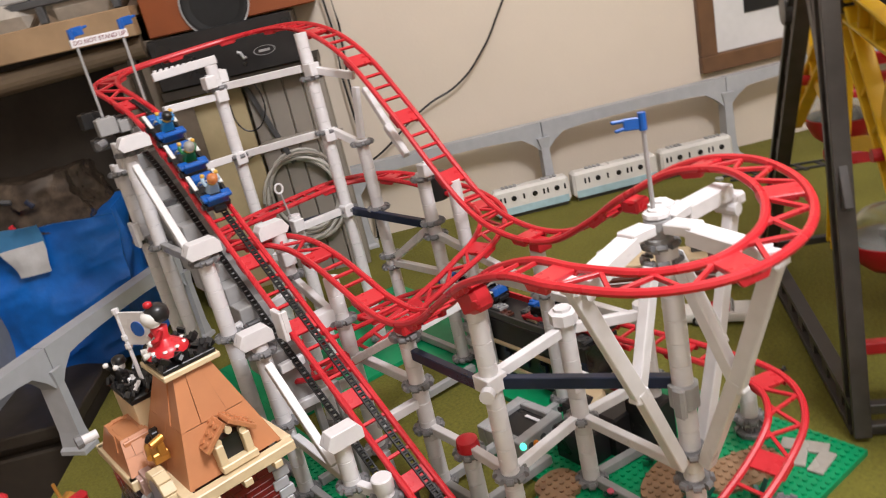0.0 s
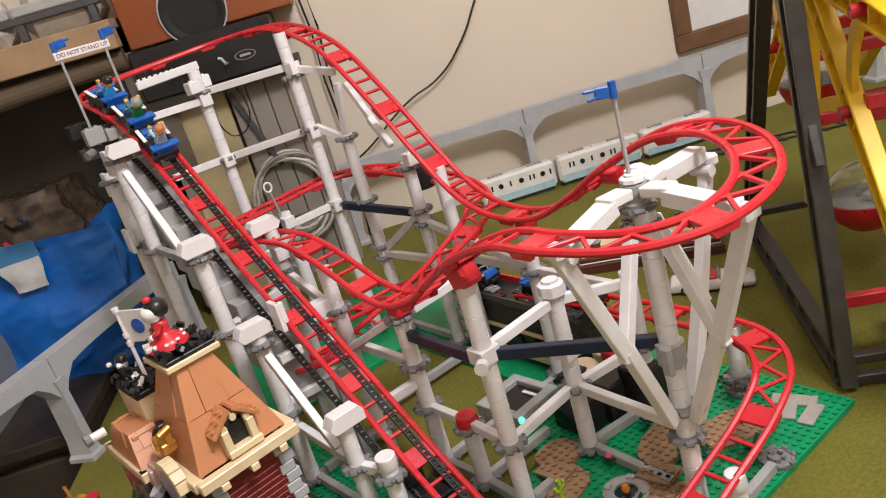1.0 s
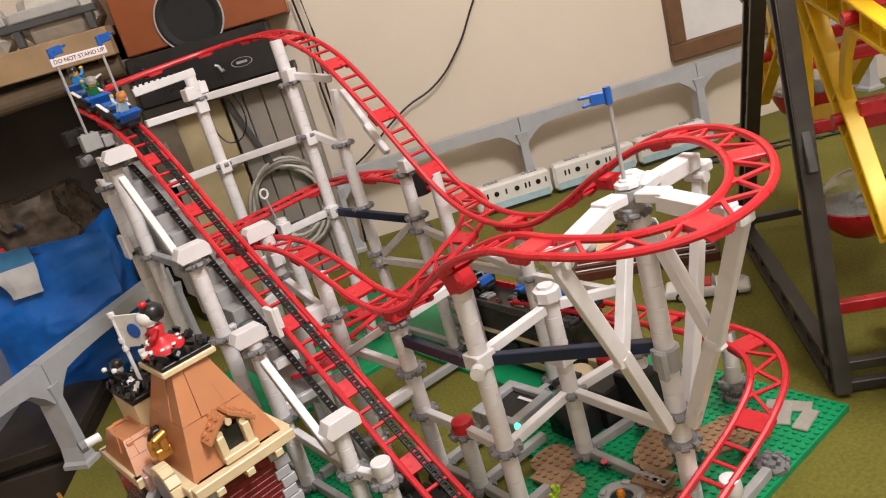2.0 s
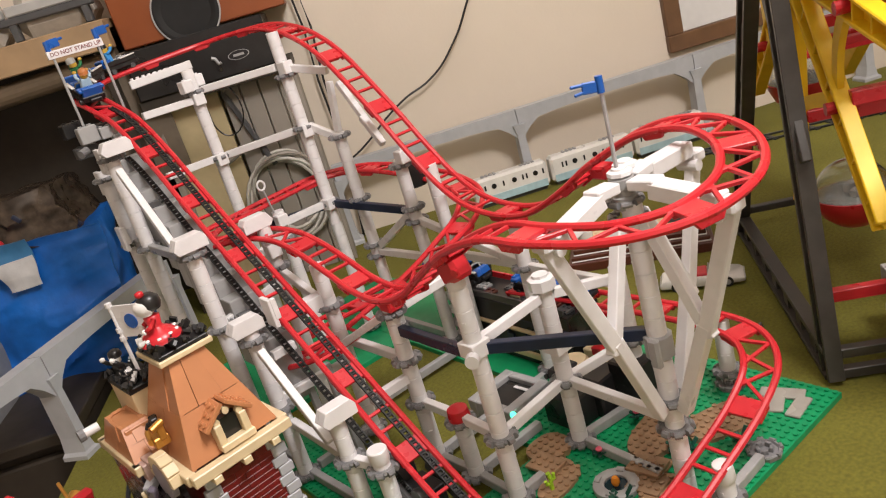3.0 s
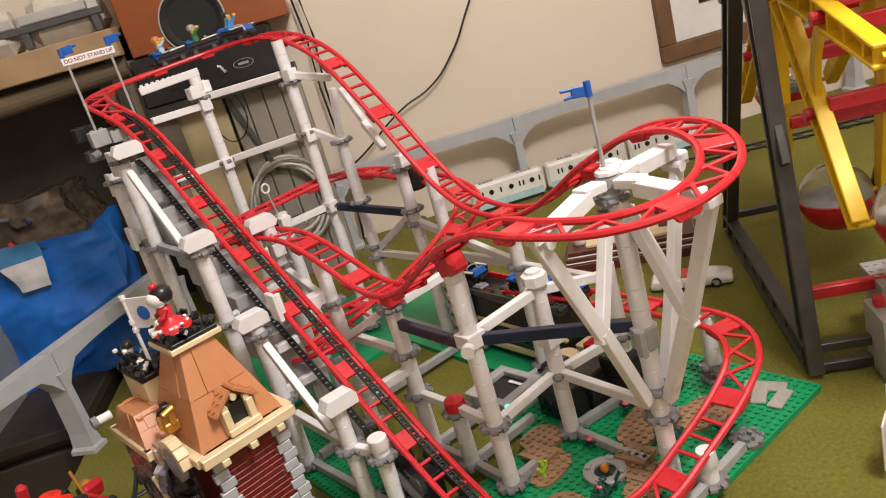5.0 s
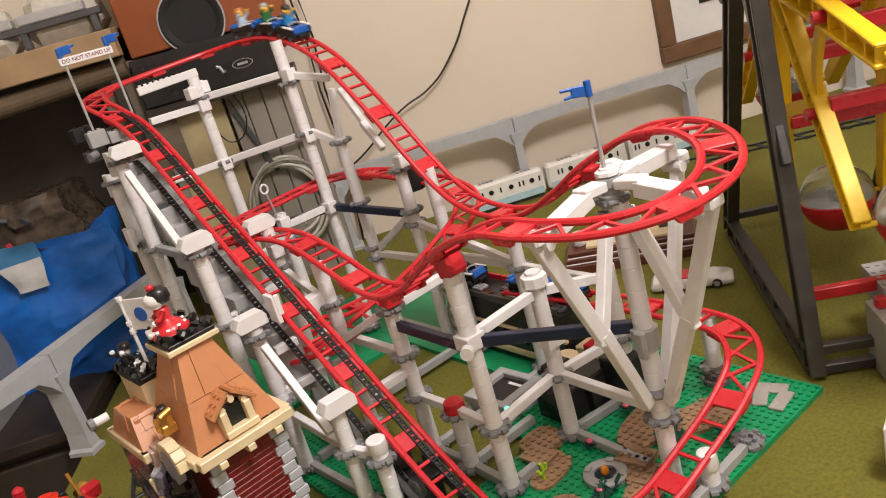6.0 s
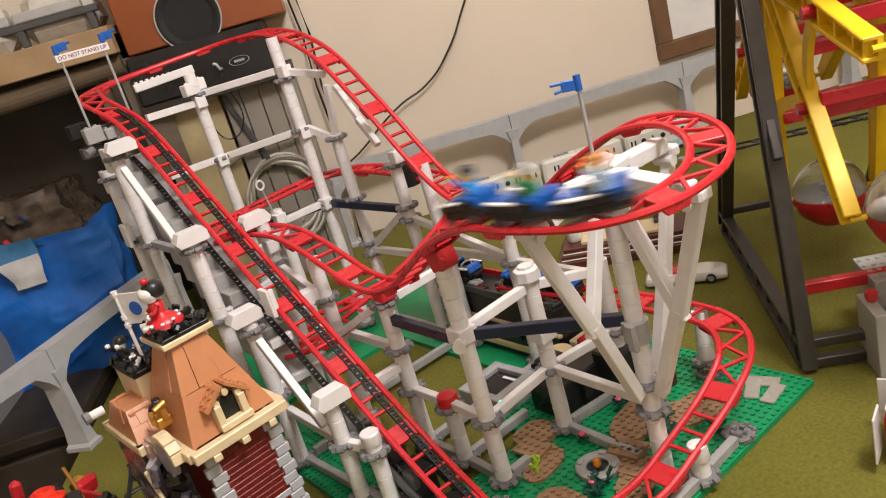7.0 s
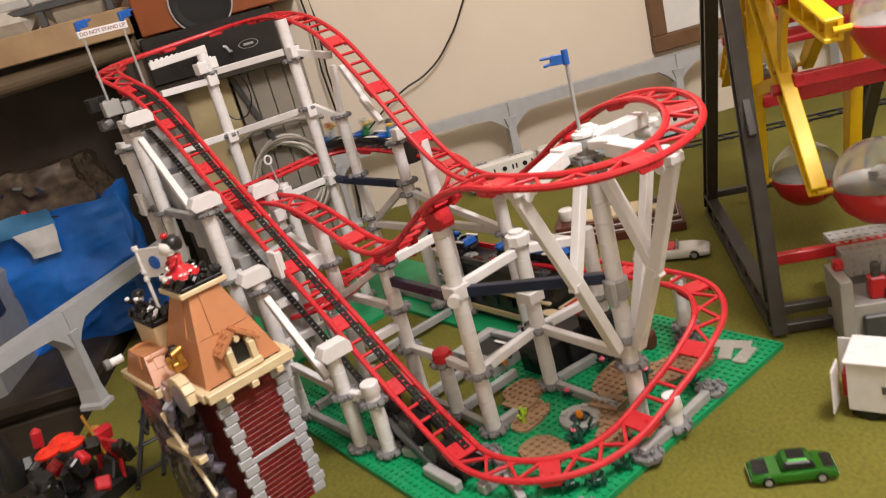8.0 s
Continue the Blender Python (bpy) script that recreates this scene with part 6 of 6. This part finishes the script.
bm = bmesh.new()
tube(bm, [(0.018, -0.003, 0.036), (0.023, -0.003, 0.034), (0.027, -0.003, 0.024), (0.031, -0.003, 0.026)], 0.0028, 8)
part("silver_mark", bm, GREY, deckbox)
stand = on_wall("speaker_stand", "grey boarded stand carrying the black box", "stand", -0.512, 0.12, 0.0)
bm = bmesh.new()
box(bm, (0, 0.09, 0.3765), (0.262, 0.19, 0.017), bevel=0.001)
part("top", bm, SHADEWOOD, stand)
for k in range(4):
    bm = bmesh.new()
    box(bm, (0.012 + k * 0.033, 0.040, 0.184), (0.031, 0.010, 0.368), bevel=0.001)
    part("board", bm, TAUPE, stand)
bm = bmesh.new()
box(bm, (-0.066, 0.045, 0.184), (0.112, 0.010, 0.368), bevel=0.001)
part("panel", bm, CREAM, stand, "yellowish cream panel")
for x in (-0.125, 0.125):
    bm = bmesh.new()
    box(bm, (x, 0.075, 0.184), (0.012, 0.10, 0.368), bevel=0.001)
    part("side", bm, TAUPE, stand)
bm = bmesh.new()
beam(bm, (0.0, 0.030, 0.360), (0.045, 0.028, 0.215), 0.006, 0.009)
part("diagonal_bar", bm, DARK, stand, "dark grey slanting bar")
small("cable_loop", "thin black cable loop hanging below the black box", "cable", BLACK, lambda bm: tube(bm, [tuple(r[:3]) for r in spline([tuple(at_wall(-0.522 + x, 0.118, z)) for x, z in ((0.020, 0.385), (0.034, 0.350), (0.034, 0.318), (0.018, 0.294), (-0.004, 0.292), (-0.018, 0.312), (-0.020, 0.340))], 0.006)], 0.0014, 6))
CABLE = material("white_cable", (0.50, 0.48, 0.43), 0.5, vary=0.1)
coil = on_wall("cable_coil", "coil of off-white cable leaning against the stand", "cable", -0.462, 0.075, 0.0)
for k in range(15):
    bm = bmesh.new()
    r = 0.072 - 0.0016 * k + random.uniform(-0.005, 0.005)
    cx, cz = random.uniform(-0.012, 0.012), 0.155 + random.uniform(-0.01, 0.01)
    pts = [(cx + r * 0.95 * math.cos(t), -0.030 + 0.004 * k * 0.8 + 0.006 * math.sin(3 * t + k), cz + r * 1.1 * math.sin(t)) for t in np.linspace(0, math.tau, 26)]
    tube(bm, pts, 0.0032, 6)
    part("loop", bm, CABLE if k % 4 else TAUPE, coil)
bm = bmesh.new()
tube(bm, [(-0.10, -0.01, 0.235), (-0.04, -0.03, 0.262), (0.04, -0.03, 0.262), (0.09, -0.01, 0.25)], 0.0045, 8)
part("loose_end", bm, TAUPE, coil)
for a in (0.0, 0.014):
    small("black_cable", "black cable hanging down the wall", "cable", BLACK, lambda bm: tube(bm, [at_wall(-0.352 + a, -0.035, 0.50), at_wall(-0.346 + a, -0.035, 0.42), at_wall(-0.350 + a * 0.7, -0.035, 0.32), at_wall(-0.345 + a * 0.5, -0.03, 0.22), at_wall(-0.35 + a * 0.4, -0.03, 0.10), at_wall(-0.36, -0.03, 0.0)], 0.0022, 8), "hanging cables")
lead = [(0.02, 0.47), (-0.012, 0.415), (-0.038, 0.375), (-0.060, 0.340), (-0.085, 0.310), (-0.115, 0.280), (-0.153, 0.257), (-0.190, 0.245), (-0.221, 0.230), (-0.255, 0.209), (-0.282, 0.189), (-0.312, 0.170), (-0.340, 0.156), (-0.38, 0.13), (-0.42, 0.08)]
small("wall_cable", "thin black cable running loosely across the wall", "cable", BLACK, lambda bm: tube(bm, [tuple(r[:3]) for r in spline([tuple(at_wall(a, -0.034, z)) for a, z in lead], 0.012)], 0.0021, 8))
pic = on_wall("framed_picture", "dark wooden picture frame with white mount and black print", "picture", 0.584, -0.048, 0.168)
FRAMEW = material("dark_oak_frame", (0.15, 0.075, 0.034), 0.45, vary=0.15, scale=30)
for c, s in (((0, 0, 0.017), (0.46, 0.018, 0.034)), ((0, 0, 0.443), (0.46, 0.018, 0.034)), ((-0.2125, 0, 0.23), (0.034, 0.018, 0.392)), ((0.2125, 0, 0.23), (0.034, 0.018, 0.392))):
    bm = bmesh.new()
    box(bm, c, s, bevel=0.002)
    part("frame_bar", bm, FRAMEW, pic)
bm = bmesh.new()
box(bm, (0, 0.004, 0.23), (0.39, 0.004, 0.39), bevel=0)
part("mount", bm, material("white_card", (0.68, 0.67, 0.66), 0.5, vary=0.02), pic)
bm = bmesh.new()
box(bm, (0.02, 0.0005, 0.25), (0.30, 0.002, 0.30), bevel=0)
art = part("print", bm, BLACK, pic)
for k in range(5):
    bm = bmesh.new()
    box(bm, (-0.055 + k * 0.022, -0.0012, 0.128), (0.010, 0.001, 0.014 + 0.006 * (k % 2)), bevel=0)
    part("print_bar", bm, material("teal_print", (0.02, 0.25, 0.27), 0.5) if k == 0 else bpy.data.materials["teal_print"], art)

shelf = on_wall("wooden_shelf", "rough wooden shelf unit with a thick front plank and an inside coloured dark as shade", "shelf", -1.10, 0.147, 0.0)
# back and side carry the shelf's inner shade in their colour
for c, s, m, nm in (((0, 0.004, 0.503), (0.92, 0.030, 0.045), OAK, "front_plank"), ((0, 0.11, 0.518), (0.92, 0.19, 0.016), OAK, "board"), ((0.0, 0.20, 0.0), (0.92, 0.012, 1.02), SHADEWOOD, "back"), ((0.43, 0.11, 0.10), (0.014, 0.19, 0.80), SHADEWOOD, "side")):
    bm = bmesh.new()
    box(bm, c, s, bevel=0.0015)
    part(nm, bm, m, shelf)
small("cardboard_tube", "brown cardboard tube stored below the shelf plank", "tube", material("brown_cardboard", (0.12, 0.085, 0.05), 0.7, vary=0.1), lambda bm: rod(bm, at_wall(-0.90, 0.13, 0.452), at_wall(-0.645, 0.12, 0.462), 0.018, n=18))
small("cardboard_sheet", "bent brown cardboard sheet beside the shelf", "cardboard", material("grey_brown_cardboard", (0.16, 0.125, 0.09), 0.7, vary=0.1), lambda bm: (box(bm, at_wall(-0.655, 0.10, 0.36), (0.10, 0.004, 0.22), pose(0, 0, 0, 6, 0, WALL_TURN + 8), 0.001)))
clear = material("frosted_bag_plastic", (0.55, 0.52, 0.46), 0.25, vary=0.12, second=(0.40, 0.37, 0.32), bump=0.5, bump_scale=40)
for k in range(4):
    small("plastic_parcel", "clear plastic bag of pale parts on the shelf", "parcel", clear, lambda bm: (box(bm, (0, 0, 0.045), (0.13, 0.11, 0.09), pose(0, 0, 0, 0, 0, k * 9), 0.02, (0.8, 0.7))), "parcels", at_wall(-0.72 - k * 0.14, 0.06 + 0.02 * (k % 2), 0.526), WALL_TURN)
tr = on_wall("model_train", "grey model train on a grey track on the shelf", "toy train", -0.80, 0.115, 0.527)
for c, s, m, nm in (((0, 0, 0.032), (0.30, 0.018, 0.012), DARK, "track_beam"), ((-0.05, 0, 0.046), (0.12, 0.020, 0.016), LGREY, "carriage"), ((0.072, 0, 0.046), (0.11, 0.020, 0.016), LGREY, "carriage")):
    bm = bmesh.new()
    box(bm, c, s, bevel=0.002)
    part(nm, bm, m, tr)
for x in (-0.10, 0.02, 0.135):
    bm = bmesh.new()
    box(bm, (x, 0, 0.014), (0.012, 0.016, 0.028), bevel=0.002)
    part("pier", bm, DARK, tr)
# blue bag, its label, the dark bag of parts on top, a storage tub
BAG = material("blue_woven_plastic", (0.010, 0.130, 0.50), 0.40, vary=0.15, scale=40, second=(0.006, 0.080, 0.36), second_scale=7, second_amount=0.8, bump=0.3, bump_scale=120)


def crumple(bm, amount, size, cuts=14, fold=0.0):
    """Pushes a subdivided block about, with sharp slanting folds where fold is set."""
    bmesh.ops.subdivide_edges(bm, edges=bm.edges, cuts=cuts, use_grid_fill=True)
    for v in bm.verts:
        n3 = noise.noise_vector(v.co * size + Vector((3, 7, 1))) * amount + noise.noise_vector(v.co * size * 2.7) * amount * 0.4
        u = Vector((v.co.x * 0.35 + v.co.z * 0.1, v.co.y * 0.5, v.co.z - v.co.x * 0.28))
        low = min(1.0, max(0.25, 1.35 - v.co.z / 0.17))
        crease = (1 - abs(noise.noise(u * 15))) ** 3 + 0.4 * (1 - abs(noise.noise(u * 34 + Vector((5, 1, 2))))) ** 3
        v.co += Vector((n3.x, n3.y - fold * low * crease, n3.z * 0.6))


bag = on_wall("blue_bag", "large creased blue plastic carrier bag with a white label", "bag", -0.865, 0.235, 0.0)
bm = bmesh.new()
box(bm, (0, 0.0, 0.135), (0.25, 0.14, 0.23), bevel=0)
crumple(bm, 0.024, 7.0, 60, 0.016)
part("sack", bm, BAG, bag, "", True)
bm = bmesh.new()
box(bm, (-0.024, -0.0760, 0.240), (0.110, 0.002, 0.034), bevel=0)
crumple(bm, 0.024, 7.0, 24, 0.016)
part("pale_band", bm, material("faded_blue_plastic", (0.05, 0.19, 0.38), 0.45, vary=0.1), bag, "faded blue band")
bm = bmesh.new()
box(bm, (0.006, -0.0790, 0.206), (0.052, 0.002, 0.044), pose(0, 0, 0, 0, -6, 0), 0)
crumple(bm, 0.024, 7.0, 14, 0.016)
part("label", bm, material("crinkled_white_label", (0.55, 0.55, 0.55), 0.5, vary=0.08, bump=0.4, bump_scale=60), bag, "white paper label")
dark = on_wall("bag_of_parts", "clear bag of dark toy parts on the blue bag", "bag", -0.865, 0.235, 0.245)
bm = bmesh.new()
box(bm, (0, 0, 0.035), (0.23, 0.13, 0.075), bevel=0, taper=(0.8, 0.8))
crumple(bm, 0.016, 22.0)
part("film", bm, material("dark_glossy_film", (0.035, 0.026, 0.020), 0.16, vary=0.4, scale=90, second=(0.09, 0.065, 0.045), second_scale=25, second_amount=0.7), dark, "", True)
for k in range(5):
    bm = bmesh.new()
    box(bm, (random.uniform(-0.09, 0.09), -0.066 + random.uniform(-0.004, 0.004), random.uniform(0.01, 0.06)), (0.014, 0.006, 0.008), pose(0, 0, 0, random.uniform(0, 90), random.uniform(0, 90), 0), 0.001)
    part("loose_piece", bm, (RED, BLACK, DARK, NAVY, DKRED)[k], dark)
tub = on_wall("storage_tub", "cloudy grey plastic storage tub", "storage box", -1.04, 0.36, -0.06)
bm = bmesh.new()
box(bm, (0, 0, 0.10), (0.20, 0.20, 0.30), bevel=0.01, taper=(1.06, 1.06))
part("tub", bm, material("cloudy_grey_plastic", (0.22, 0.22, 0.22), 0.3, vary=0.1, second=(0.20, 0.21, 0.22), second_scale=6), tub)
bm = bmesh.new()
box(bm, (0.085, -0.02, 0.235), (0.05, 0.05, 0.10), bevel=0.006)
part("latch", bm, BLACK, tub, "black latch")
# the cupboard's near-black brown stands in for shade beyond the table's edge
under = on_wall("low_cupboard", "cupboard below the blue bag, coloured dark as shade", "cupboard", -1.30, 0.30, -0.75)
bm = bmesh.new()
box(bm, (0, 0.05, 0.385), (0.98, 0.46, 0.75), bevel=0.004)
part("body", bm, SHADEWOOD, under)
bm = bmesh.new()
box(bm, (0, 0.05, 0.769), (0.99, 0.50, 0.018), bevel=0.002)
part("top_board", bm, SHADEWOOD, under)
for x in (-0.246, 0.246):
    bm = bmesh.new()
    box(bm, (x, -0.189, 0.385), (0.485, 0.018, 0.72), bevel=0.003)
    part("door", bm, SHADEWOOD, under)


# ---- what moves ----
MID = [(0.0, 1.205), (0.5, 1.253), (1.0, 1.300), (1.5, 1.345), (2.0, 1.378), (2.8, 1.432), (3.2, 1.446), (3.5, 1.462), (4.0, 1.510), (4.5, 1.561), (5.0, 1.612), (5.4, 1.652), (5.8, 1.696), (6.0, 1.742), (6.1, 1.790), (6.2, 1.855), (6.3, 1.955),
       (6.4, 2.130), (6.5, 2.295), (6.6, 2.425), (6.7, 2.505), (6.8, 2.598), (6.9, 2.676), (7.0, 2.742), (7.1, 2.805), (7.2, 2.872), (7.3, 2.985), (7.4, 3.095), (7.5, 3.215), (7.6, 3.312), (7.7, 3.402), (7.8, 3.500), (7.9, 3.572), (8.0, 3.640)]


def travelled(t):
    """Metres along the track of the train's middle, eased over a tenth of a second."""
    ts, ss = [p[0] for p in MID], [p[1] for p in MID]
    around = [t + d for d in (-0.05, -0.025, 0.0, 0.025, 0.05)]
    return sum(float(np.interp(min(max(u, 0.0), 8.0), ts, ss)) for u in around) / 5


def motions():
    times = [i / 6 for i in range(34)] + [5.7 + i / 30 for i in range(70)]
    times = [t for t in times if t < 7.999] + [8.0]
    for coach, rider, k in MOVING:
        walk(coach, [(t, on_track(travelled(t) + 0.054 * (1 - k), 0.004)) for t in times])
        walk(rider, [(t, on_track(travelled(t) + 0.054 * (1 - k), 0.004) @ pose(-0.008, 0, 0.015)) for t in times])


motions()
